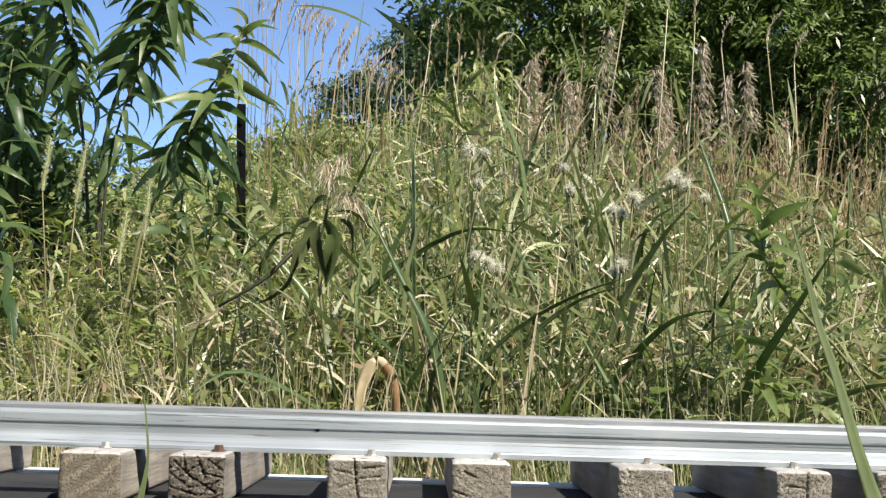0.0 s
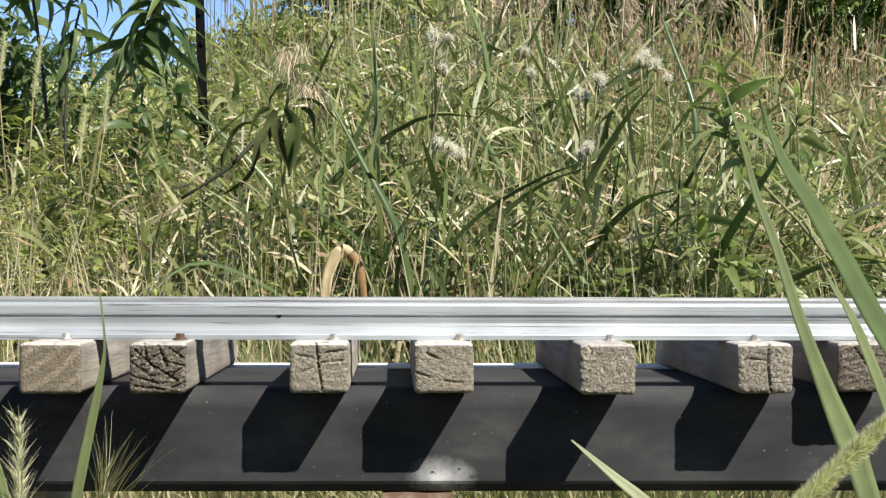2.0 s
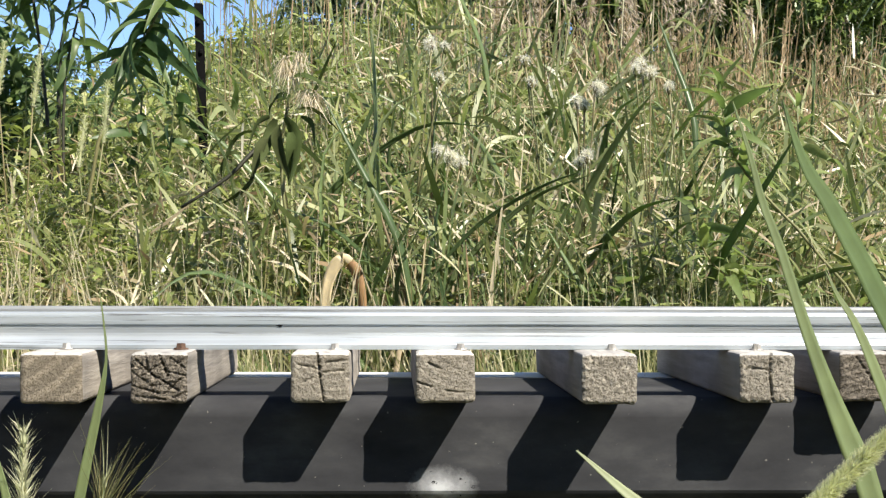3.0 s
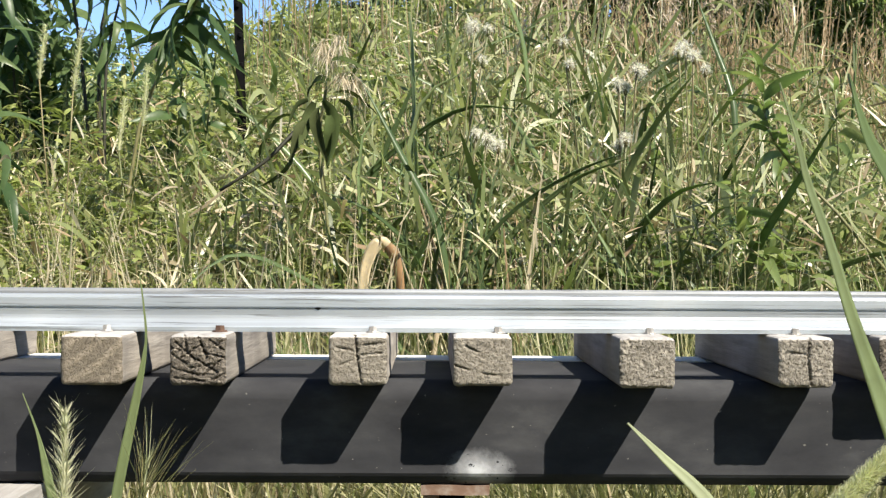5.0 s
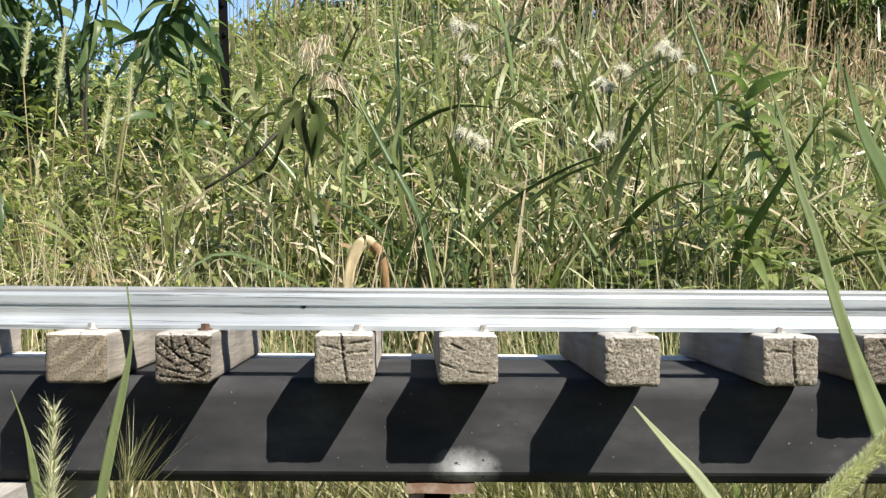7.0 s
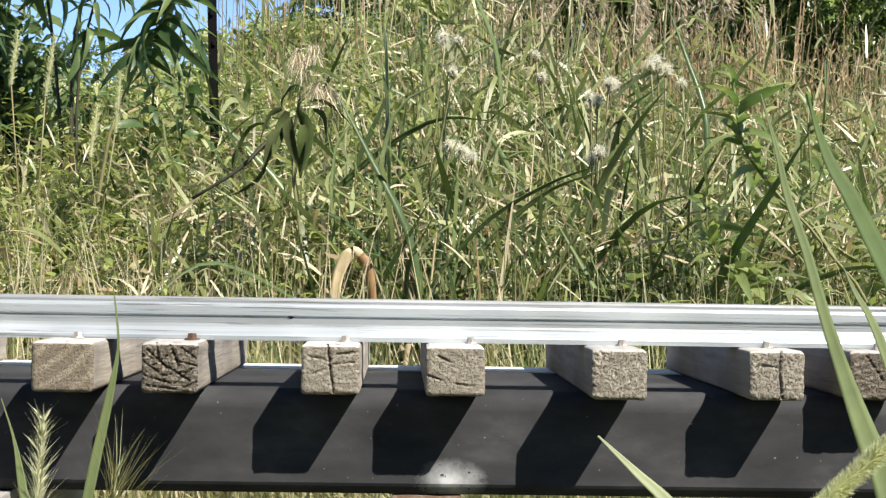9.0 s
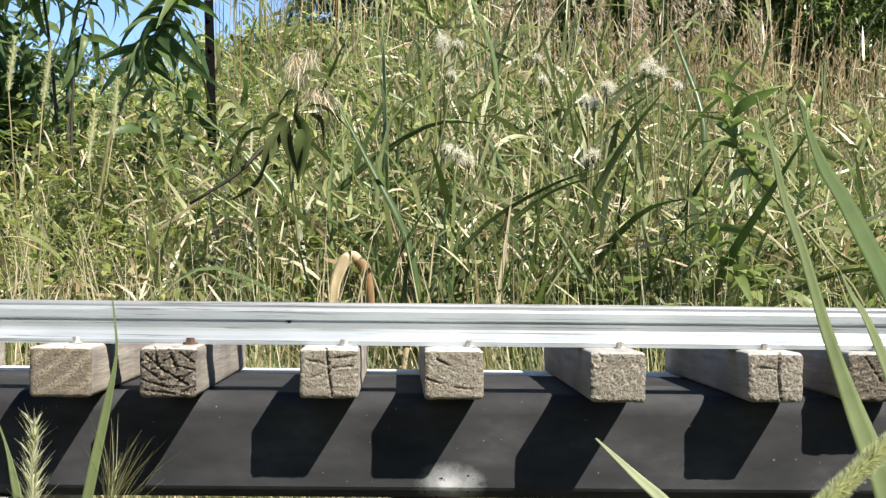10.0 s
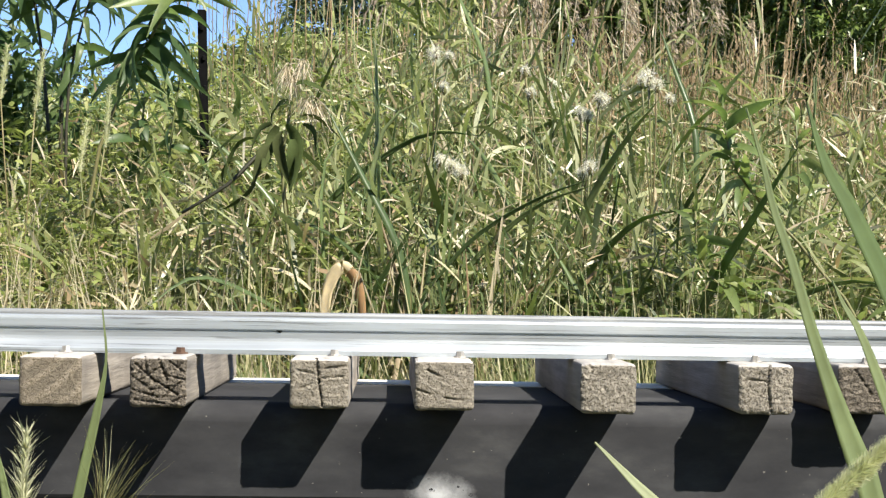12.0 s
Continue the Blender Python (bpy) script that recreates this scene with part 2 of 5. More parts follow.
M_DRYLEAF_BROWN = leaf_material("brown_leaf_tip", [(0.34, 0.20, 0.10), (0.40, 0.25, 0.13)], 0.6, 0.25)
M_FG = leaf_material("near_grass_blade", [(0.15, 0.19, 0.085), (0.185, 0.22, 0.105)], 0.45, 0.33)
M_FG_PALE = leaf_material("pale_grass_blade", [(0.27, 0.30, 0.18), (0.31, 0.33, 0.21)], 0.5, 0.33)
M_EAR = leaf_material("grass_ear", [(0.38, 0.37, 0.25), (0.54, 0.52, 0.40), (0.32, 0.34, 0.21)], 0.7, 0.3)
M_FOX = leaf_material("foxtail_bristles", [(0.42, 0.42, 0.28), (0.54, 0.53, 0.39), (0.46, 0.46, 0.32)], 0.8, 0.42)


# ---- mesh helpers ----
def mesh_of(name, verts, faces, materials, smooth=True, indices=None):
    me = bpy.data.meshes.new(name)
    me.from_pydata([tuple(v) for v in verts], [], [tuple(f) for f in faces])
    for mat in materials if isinstance(materials, (list, tuple)) else [materials]:
        me.materials.append(mat)
    if indices is not None:
        me.polygons.foreach_set("material_index", np.asarray(indices, dtype=np.int32))
    me.polygons.foreach_set("use_smooth", np.full(len(me.polygons), smooth))
    me.update()
    return me


def quads_mesh(name, verts, quads, material):
    """A mesh from numpy arrays: verts (n, 3), quads (m, 4)."""
    me = bpy.data.meshes.new(name)
    me.vertices.add(len(verts))
    me.vertices.foreach_set("co", np.ascontiguousarray(verts, dtype=np.float32).ravel())
    me.loops.add(quads.size)
    me.loops.foreach_set("vertex_index", np.ascontiguousarray(quads, dtype=np.int32).ravel())
    me.polygons.add(len(quads))
    me.polygons.foreach_set("loop_start", np.arange(0, quads.size, 4, dtype=np.int32))
    me.polygons.foreach_set("use_smooth", np.ones(len(quads), dtype=bool))
    me.materials.append(material)
    me.update(calc_edges=True)
    return me


def part(name, bm, material, parent, label=""):
    """Links a bmesh or mesh as one mesh object under a thing or part."""
    if isinstance(bm, bmesh.types.BMesh):
        me = bpy.data.meshes.new(name)
        bm.to_mesh(me)
        bm.free()
        me.materials.append(material)
    else:
        me = bm
    ob = new(name, me)
    ob.parent = parent
    if label:
        tagged(ob, label)
    return ob


def thing(name, label, category, at=(0, 0, 0), group="", kind=""):
    ob = new(name)
    ob.location = at
    ob.empty_display_size = 0.02
    return tagged(ob, label, category, group, kind)


def strips(base, head, side, width, bend, segs, rng, profile=None, fold=0.0):
    """Ribbons: base (n,3), head = vector from base to tip before bending (n,3), side (n,3) unit, width (n,), bend (n,3) added as t squared."""
    n = len(base)
    t = np.linspace(0, 1, segs + 1)
    if profile is None:
        profile = np.minimum(1.0, np.minimum(0.55 + 2.2 * t, 1.9 * (1 - t) ** 0.75 + 0.02))
    c = base[:, None, :] + head[:, None, :] * t[None, :, None] + bend[:, None, :] * (t ** 2)[None, :, None]
    half = side[:, None, :] * (0.5 * width[:, None] * profile[None, :])[:, :, None]
    v = np.stack([c - half, c + half], axis=2)
    i = np.arange(n)[:, None] * (segs + 1) * 2 + (np.arange(segs) * 2)[None, :]
    q = np.stack([i, i + 1, i + 3, i + 2], axis=-1).reshape(-1, 4)
    return v.reshape(-1, 3), q


def merge(*pieces):
    vs, qs, off = [], [], 0
    for v, q in pieces:
        vs.append(v)
        qs.append(q + off)
        off += len(v)
    return np.concatenate(vs), np.concatenate(qs)


def unit(a):
    return a / np.maximum(1e-9, np.linalg.norm(a, axis=-1, keepdims=True))


def ground_z(x, y):
    """Height of the ground: level below the track, rising gently to a bank behind."""
    return np.where(y > 1.5, 0.045 * (y - 1.5), 0.0) + 0.012 * np.sin(3.1 * x + 1.7 * y) + 0.01 * np.sin(5.3 * y - 2.2 * x)


def stand_top(x, y):
    """Height that the growth reaches: low on the herb side, tall among the reeds, falling again towards the trees."""
    s = np.interp(x / y, [-0.30, -0.13, -0.115, -0.09, -0.03, 0.05, 0.125, 0.20, 0.28], [0.140, 0.122, 0.158, 0.170, 0.195, 0.205, 0.183, 0.168, 0.150])
    front = np.clip((y - 1.5) / 1.7, 0.10, 1.0) ** 0.8
    return 0.47 + (0.03 + s * np.minimum(y, 5.5)) * front * (1 + 0.10 * np.sin(9 * x + 2 * y) + 0.08 * np.sin(23 * x - 5 * y))


def blades(n, xr, yr, height, width, rng, lean=0.18, droop=0.25, segs=5, wedge=True, wind=(-0.03, 0.0), reach=False):
    """A stand of grass blades. xr is given in half-widths of view at each depth when wedge is set."""
    y = rng.uniform(*yr, n) if yr[0] < 0 else rng.uniform(yr[0] ** 0.5, yr[1] ** 0.5, n) ** 2
    x = rng.uniform(*xr, n) * (0.30 * y + 0.06 if wedge else 1.0)
    h = rng.uniform(*height, n) * (0.75 + 0.35 * rng.random(n))
    if reach:
        h = (stand_top(x, y) - ground_z(x, y)) * h
    az = rng.uniform(0, 2 * math.pi, n)
    d = np.stack([np.cos(az), np.sin(az), 0 * az], 1)
    base = np.stack([x, y, ground_z(x, y) - 0.01], 1)
    up = np.zeros((n, 3))
    up[:, 2] = 1
    l = np.abs(rng.normal(0, lean, n))[:, None]
    head = unit(up + d * l) * h[:, None]
    b = np.abs(rng.normal(0, droop, n))[:, None] * h[:, None]
    az2 = az + rng.normal(0, 0.5, n)
    d2 = np.stack([np.cos(az2), np.sin(az2), 0 * az], 1)
    bend = d2 * b - up * (b * rng.uniform(0.3, 1.1, n)[:, None])
    bend[:, 0] += wind[0] * h
    tw = rng.uniform(0, 2 * math.pi, n)
    side = unit(np.stack([np.cos(tw), np.sin(tw), rng.normal(0, 0.25, n)], 1))
    return strips(base, head, side, rng.uniform(*width, n), bend, segs, rng)


def tube(points, radii, sides=6):
    """A closed tapered tube along points; returns verts, faces (lists)."""
    pts = [Vector(p) for p in points]
    verts, faces = [], []
    ref = Vector((0.31, 0.9, 0.22))
    for i, p in enumerate(pts):
        a = (pts[min(i + 1, len(pts) - 1)] - pts[max(i - 1, 0)]).normalized()
        u = a.cross(ref).normalized()
        w = a.cross(u)
        for k in range(sides):
            ang = 2 * math.pi * k / sides
            verts.append(p + (u * math.cos(ang) + w * math.sin(ang)) * radii[i])
    for i in range(len(pts) - 1):
        for k in range(sides):
            k2 = (k + 1) % sides
            faces.append((i * sides + k, i * sides + k2, (i + 1) * sides + k2, (i + 1) * sides + k))
    faces.append(tuple(range(sides))[::-1])
    faces.append(tuple((len(pts) - 1) * sides + k for k in range(sides)))
    return verts, faces


def curve_points(ctrl, n):
    """Smooth points through control points (Catmull-Rom)."""
    c = [Vector(p) for p in ctrl]
    c = [c[0] * 2 - c[1]] + c + [c[-1] * 2 - c[-2]]
    out = []
    for i in range(n):
        s = i / (n - 1) * (len(c) - 3)
        k = min(int(s), len(c) - 4)
        t = s - k
        p0, p1, p2, p3 = c[k:k + 4]
        out.append(0.5 * ((2 * p1) + (p2 - p0) * t + (2 * p0 - 5 * p1 + 4 * p2 - p3) * t * t + (3 * p1 - p0 - 3 * p2 + p3) * t ** 3))
    return out


def leaf_mesh(name, length, width, droop, fold, material, curl=0.0, segs=7, wave=0.0):
    """A lance-shaped leaf along +x, folded on its midrib, drooping along its length."""
    verts, faces = [], []
    for i in range(segs + 1):
        t = i / segs
        w = width * 0.5 * (math.sin(math.pi * min(1, t * 0.94 + 0.06) ** 0.75) ** 0.9) + 0.0004
        ang = droop * t * t
        x = length * (t - 0.16 * droop * droop * t ** 3 * 0.6)
        z = -length * 0.5 * droop * t * t + wave * length * math.sin(6 * t)
        tw = curl * t
        for s in (-1, 0, 1):
            dy = s * w * math.cos(fold)
            dz = abs(s) * w * math.sin(fold) + wave * width * 1.3 * math.sin(9 * t + s)
            verts.append((x + math.sin(ang) * dz * 0.4, dy * math.cos(tw) - dz * math.sin(tw), z + dz * math.cos(tw) + dy * math.sin(tw)))
    for i in range(segs):
        a = i * 3
        faces += [(a, a + 1, a + 4, a + 3), (a + 1, a + 2, a + 5, a + 4)]
    return mesh_of(name, verts, faces, material)


def ribbon_mesh(name, ctrl, widths, side, material, n=18, thick=0.0004, fold=0.12):
    """A long grass blade through control points, with a shallow channel and some thickness."""
    pts = curve_points(ctrl, n)
    side = Vector(side).normalized()
    verts, faces = [], []
    for i, p in enumerate(pts):
        t = i / (n - 1) * (len(widths) - 1)
        k = min(int(t), len(widths) - 2)
        w = widths[k] + (widths[k + 1] - widths[k]) * (t - k)
        a = (pts[min(i + 1, n - 1)] - pts[max(i - 1, 0)]).normalized()
        s = (side - a * side.dot(a)).normalized()
        nrm = s.cross(a)
        for q in (-1, -0.5, 0, 0.5, 1):
            verts.append(p + s * (0.5 * w * q) + nrm * (w * fold * abs(q)))
        for q in (1, 0, -1):
            verts.append(p + s * (0.5 * w * q * 0.98) + nrm * (w * fold * abs(q) - thick))
    for i in range(n - 1):
        for k in range(8):
            a, b = i * 8 + k, i * 8 + (k + 1) % 8
            faces.append((a, b, b + 8, a + 8))
    return mesh_of(name, verts, faces, material)


# ---- ground ----
def build_ground():
    ys = [-600, -60, -8, -2, -0.5, 0.2, 0.8] + [1.2 + 0.25 * i for i in range(30)] + [10, 13, 18, 30, 80, 300, 900]
    xs = [-800, -200, -50, -15, -7] + [-4 + 0.4 * i for i in range(21)] + [7, 15, 50, 200, 800]
    verts, faces = [], []
    for y in ys:
        for x in xs:
            yy = min(y, 9.0)
            verts.append((x, y, float(ground_z(np.float64(x if abs(x) < 5 else 0), np.float64(yy)))))
    w = len(xs)
    for j in range(len(ys) - 1):
        for i in range(w - 1):
            faces.append((j * w + i, j * w + i + 1, (j + 1) * w + i + 1, (j + 1) * w + i))
    tagged(new("ground", mesh_of("ground", verts, faces, M_GROUND)), "rough meadow soil covered with dry thatch", "ground", kind="structure")


build_ground()

# ---- the raised track ----
SLEEPER_TOP, SLEEPER_UNDER = 0.4484, 0.4155
TRACK_X0, TRACK_X1 = -4.2, 4.2


def rail_profile():
    """Flat-bottomed rail 25 mm high: y across, z up, from the foot's front lower corner round."""
    half = [(-0.0130, 0.0), (-0.0130, 0.0032), (-0.0125, 0.0040), (-0.0068, 0.0086), (-0.0050, 0.0094), (-0.0045, 0.0110), (-0.0045, 0.0160),
            (-0.0056, 0.0166), (-0.0060, 0.0172), (-0.0060, 0.0228), (-0.0054, 0.0246), (-0.0042, 0.0252)]
    return half + [(-y, z) for y, z in reversed(half)]


def build_rail(y, label, mat, web_mat):
    """One rail of three joined sections, each a closed bar: foot, web and head."""
    prof = rail_profile()
    n = len(prof)
    xs = np.linspace(TRACK_X0, TRACK_X1, 160)
    t = thing("rail", label, "rail", (0, y, SLEEPER_TOP), "rails of the track")
    for name, ks in (("foot", (0, 1, 2, 3)), ("web", (3, 4, 5, 6)), ("head", (6, 7, 8, 9, 10, 11))):
        ring = [prof[k] for k in ks] + [prof[n - 1 - k] for k in reversed(ks)]
        m = len(ring)
        verts = [(x, py + 0.0004 * math.sin(3 * x + y), pz + 0.0003 * math.sin(5 * x)) for x in xs for py, pz in ring]
        skip = {len(ks) - 1 if name != "head" else -1, m - 1 if name != "foot" else -1}
        faces = [(i * m + k, i * m + (k + 1) % m, (i + 1) * m + (k + 1) % m, (i + 1) * m + k) for i in range(len(xs) - 1) for k in range(m) if k not in skip]
        faces += [tuple(range(m))[::-1], tuple((len(xs) - 1) * m + k for k in range(m))]
        part(name, mesh_of(name, verts, faces, web_mat if name == "web" else mat, smooth=False), None, t)


build_rail(1.033, "bare aluminium flat-bottomed rail screwed to timber sleepers", M_RAIL, M_RAIL_WEB_SHADED)


def rail_marks():
    """Tar spots and scuffs on the near rail's side."""
    for x, z, w, hh in ((-0.0719, 0.4648, 0.0020, 0.0015), (0.2128, 0.4662, 0.0050, 0.0010), (0.2215, 0.4660, 0.0040, 0.0007), (0.2040, 0.4665, 0.0060, 0.0006)):
        bm = bmesh.new()
        bmesh.ops.create_icosphere(bm, subdivisions=3, radius=1)
        for p in bm.verts:
            k = 1 + 0.45 * noise.noise(p.co * 1.9 + Vector((x * 90, 0, 0)))
            p.co = Vector((p.co.x * w * k, p.co.y * 0.0006, p.co.z * hh * k))
        me = bpy.data.meshes.new("tar_spot")
        bm.to_mesh(me)
        bm.free()
        me.materials.append(M_POST)
        ob = new("tar_spot", me)
        ob.location = (x, 1.0283, z)
        tagged(ob, "small black tar smear on the rail side", "stain", "tar spots on the rail")


rail_marks()
build_rail(1.225, "dull weathered aluminium rail on the far sleeper ends", M_RAIL_DULL, M_RAIL_DULL)


def build_sleeper(x0, x1, y0, y1, end_mat, label, cracks, seed, skew=0.0, drop=0.0, rough=0.0007, n=44):
    """A sawn timber with a rough, checked front end; cracks: list of (u0, v0, u1, v1, depth) on the end, 0 to 1."""
    rng = random.Random(seed)
    w, h, L = x1 - x0, SLEEPER_TOP - SLEEPER_UNDER - drop, y1 - y0
    verts, faces, idx = [], [], []
    round_r = 0.0022

    def outline(u, v):
        """A point of the end face, its corners worn round."""
        px, pz, r = (u - 0.5) * w, v * h, 0.0032
        dx, dz = abs(px) - (w / 2 - r), abs(pz - h / 2) - (h / 2 - r)
        if dx > 0 and dz > 0:
            k = max(dx, dz) / math.hypot(dx, dz)
            px = math.copysign(w / 2 - r + dx * k, px)
            pz = h / 2 + math.copysign(h / 2 - r + dz * k, pz - h / 2)
        return px, pz

    for j in range(n + 1):
        for i in range(n + 1):
            u, v = i / n, j / n
            px, pz = outline(u, v)
            edge = min(u, 1 - u, v, 1 - v) * w
            dy = max(0.0, round_r - edge) * 0.7
            worn = max(0.0, 0.0026 * (1 + 0.5 * noise.noise(Vector((px * 120, seed, 5)))) - (1 - v) * h)
            dy += worn * worn / 0.004
            q = Vector((px * 330, seed * 3.7, pz * 330))
            dy += rough * (noise.noise(q) + 0.6 * noise.noise(q * 2.3)) * (1 if edge > 0 else 0.4) + 0.0006
            for cu0, cv0, cu1, cv1, dep in cracks:
                ax, az, bx, bz = cu0, cv0, cu1, cv1
                s = max(0.0, min(1.0, ((u - ax) * (bx - ax) + (v - az) * (bz - az)) / max(1e-6, (bx - ax) ** 2 + (bz - az) ** 2)))
                jag = 0.025 * noise.noise(Vector((s * 6, seed, 0.3)))
                dist = math.hypot(u - (ax + (bx - ax) * s) - jag, v - (az + (bz - az) * s) + jag)
                dy += 1.4 * dep * max(0.0, 1 - dist / 0.026)
            wob = 0.0007 * noise.noise(Vector((px * 90, pz * 90, seed)))
            verts.append((px + (wob if i in (0, n) else 0), dy, pz + (wob if j in (0, n) else 0)))
    N = n + 1
    for j in range(n):
        for i in range(n):
            faces.append((j * N + i, j * N + i + 1, (j + 1) * N + i + 1, (j + 1) * N + i))
            idx.append(2 if j >= n - max(1, n // 22) else 1)
    ring = [i for i in range(N)] + [j * N + n for j in range(1, N)] + [n * N + i for i in range(n - 1, -1, -1)] + [j * N for j in range(n - 1, 0, -1)]
    prev = ring
    for s, (yy, grow) in enumerate(((0.004, 1.0), (L * 0.25, 1.0), (L * 0.5, 1.0), (L * 0.75, 1.0), (L, 1.0))):
        cur = []
        for k in ring:
            vx, _, vz = verts[k]
            cur.append(len(verts))
            verts.append((vx + skew * yy, yy, max(0.0, vz) if s == 0 else min(h, max(0.0, vz))))
        for a in range(len(ring)):
            b = (a + 1) % len(ring)
            faces.append((prev[a], cur[a], cur[b], prev[b]))
            idx.append(2 if 2 * n <= a < 3 * n else 0)
        prev = cur
    faces.append(tuple(prev))
    idx.append(1)
    me = mesh_of("sleeper", verts, faces, [M_WOOD, end_mat, M_CAP], smooth=False, indices=idx)
    me.polygons.foreach_set("use_smooth", np.array([k == 1 for k in idx[:-1]] + [False], dtype=bool))
    ob = new("sleeper", me)
    ob.location = ((x0 + x1) / 2, y0, SLEEPER_UNDER)
    tagged(ob, label, "sleeper", "sleepers of the track")


SLEEPERS = [
    # x0, x1, front y, end material, label, cracks
    (-0.373, -0.334, 0.980, 2, "grey weathered timber sleeper under the rails", []),
    (-0.2345, -0.1945, 0.972, 0, "tan timber sleeper with clear diagonal growth rings", [(0.55, 1.0, 0.5, 0.8, 0.001)]),
    (-0.1640, -0.1275, 0.974, 1, "dark badly cracked timber sleeper with a rusty screw", [(0.1, 0.85, 0.45, 0.5, 0.003), (0.5, 0.5, 0.85, 0.25, 0.003), (0.2, 0.55, 0.55, 0.8, 0.002), (0.5, 0.95, 0.65, 0.55, 0.0025), (0.05, 0.35, 0.5, 0.2, 0.002), (0.6, 0.2, 0.9, 0.5, 0.002), (0.7, 0.9, 0.95, 0.7, 0.002), (0.1, 0.15, 0.6, 0.08, 0.002), (0.05, 0.6, 0.3, 0.42, 0.002), (0.6, 0.65, 0.95, 0.55, 0.002), (0.25, 0.98, 0.3, 0.7, 0.002), (0.35, 0.35, 0.75, 0.42, 0.0015), (0.75, 0.12, 0.97, 0.22, 0.002), (0.3, 0.05, 0.42, 0.3, 0.0015), (0.78, 0.75, 0.97, 0.9, 0.0015), (0.02, 0.75, 0.2, 0.68, 0.0015)]),
    (-0.0612, -0.0228, 0.980, 2, "grey timber sleeper with one upright split", [(0.45, 1.0, 0.5, 0.5, 0.004), (0.5, 0.5, 0.56, 0.05, 0.003), (0.15, 0.75, 0.4, 0.7, 0.0015), (0.6, 0.8, 0.95, 0.85, 0.0015), (0.55, 0.6, 0.9, 0.65, 0.0015), (0.2, 0.4, 0.4, 0.5, 0.001)]),
    (0.0206, 0.0595, 0.980, 2, "grey timber sleeper with a frayed lower edge", [(0.2, 0.8, 0.4, 0.68, 0.002), (0.05, 0.4, 0.3, 0.3, 0.002), (0.5, 0.25, 0.8, 0.2, 0.0015)]),
    (0.1283, 0.1645, 0.969, 3, "rough pitted grey timber sleeper", [(0.15, 0.95, 0.2, 0.8, 0.0012)]),
    (0.2340, 0.2704, 0.9805, 3, "rough timber sleeper split near one side", [(0.58, 1.0, 0.55, 0.6, 0.003), (0.55, 0.6, 0.6, 0.05, 0.003), (0.1, 0.7, 0.5, 0.66, 0.0012)]),
    (0.3045, 0.3420, 0.993, 1, "brown timber sleeper beside the rail joint", [(0.3, 0.9, 0.6, 0.4, 0.002)]),
]
for k, (x0, x1, y0, em, lab, cr) in enumerate(SLEEPERS):
    build_sleeper(x0, x1, y0, y0 + 0.312, M_ENDS[em], lab, cr, k + 1, drop=0.0, rough=(0.0007, 0.0003, 0.0006, 0.0005, 0.0005, 0.0009, 0.0008, 0.0008)[k])
rs = random.Random(5)
for side in (-1, 1):
    x = -0.373 if side < 0 else 0.339
    for k in range(40):
        x += side * rs.uniform(0.085, 0.105)
        build_sleeper(x - 0.019, x + 0.019, 0.975 + rs.uniform(-0.01, 0.01), 1.29, M_ENDS[2], "grey weathered timber sleeper under the rails", [], 140 + k + 60 * side, n=30 if k < 2 else 10)


def build_screw(x, y, rusty, tilt):
    t = thing("rail_screw", "rust-brown hexagonal screw holding the rail" if rusty else "zinc hexagonal screw holding the rail foot", "screw", (x, y, SLEEPER_TOP), "screws along the rail")
    mat = M_RUSTSCREW if rusty else M_SCREW
    r = 0.0036 if rusty else 0.0031
    bm = bmesh.new()
    bmesh.ops.create_cone(bm, cap_ends=True, segments=6, radius1=r, radius2=r * 0.86, depth=0.0034, matrix=pose(0, 0, 0.0026, tilt, tilt * 0.6, 13))
    part("head", bm, mat, t)
    bm = bmesh.new()
    bmesh.ops.create_cone(bm, cap_ends=True, segments=14, radius1=r * 1.45, radius2=r * 1.35, depth=0.001, matrix=pose(0, 0, 0.0006, tilt * 0.5, 0, 0))
    part("washer", bm, mat, t)


for x, rusty in ((-0.214, False), (-0.1372, True), (-0.0337, False), (0.0514, False), (0.1544, False), (0.2536, False), (0.330, False)):
    build_screw(x, 1.0155, rusty, rs.uniform(-5, 5))


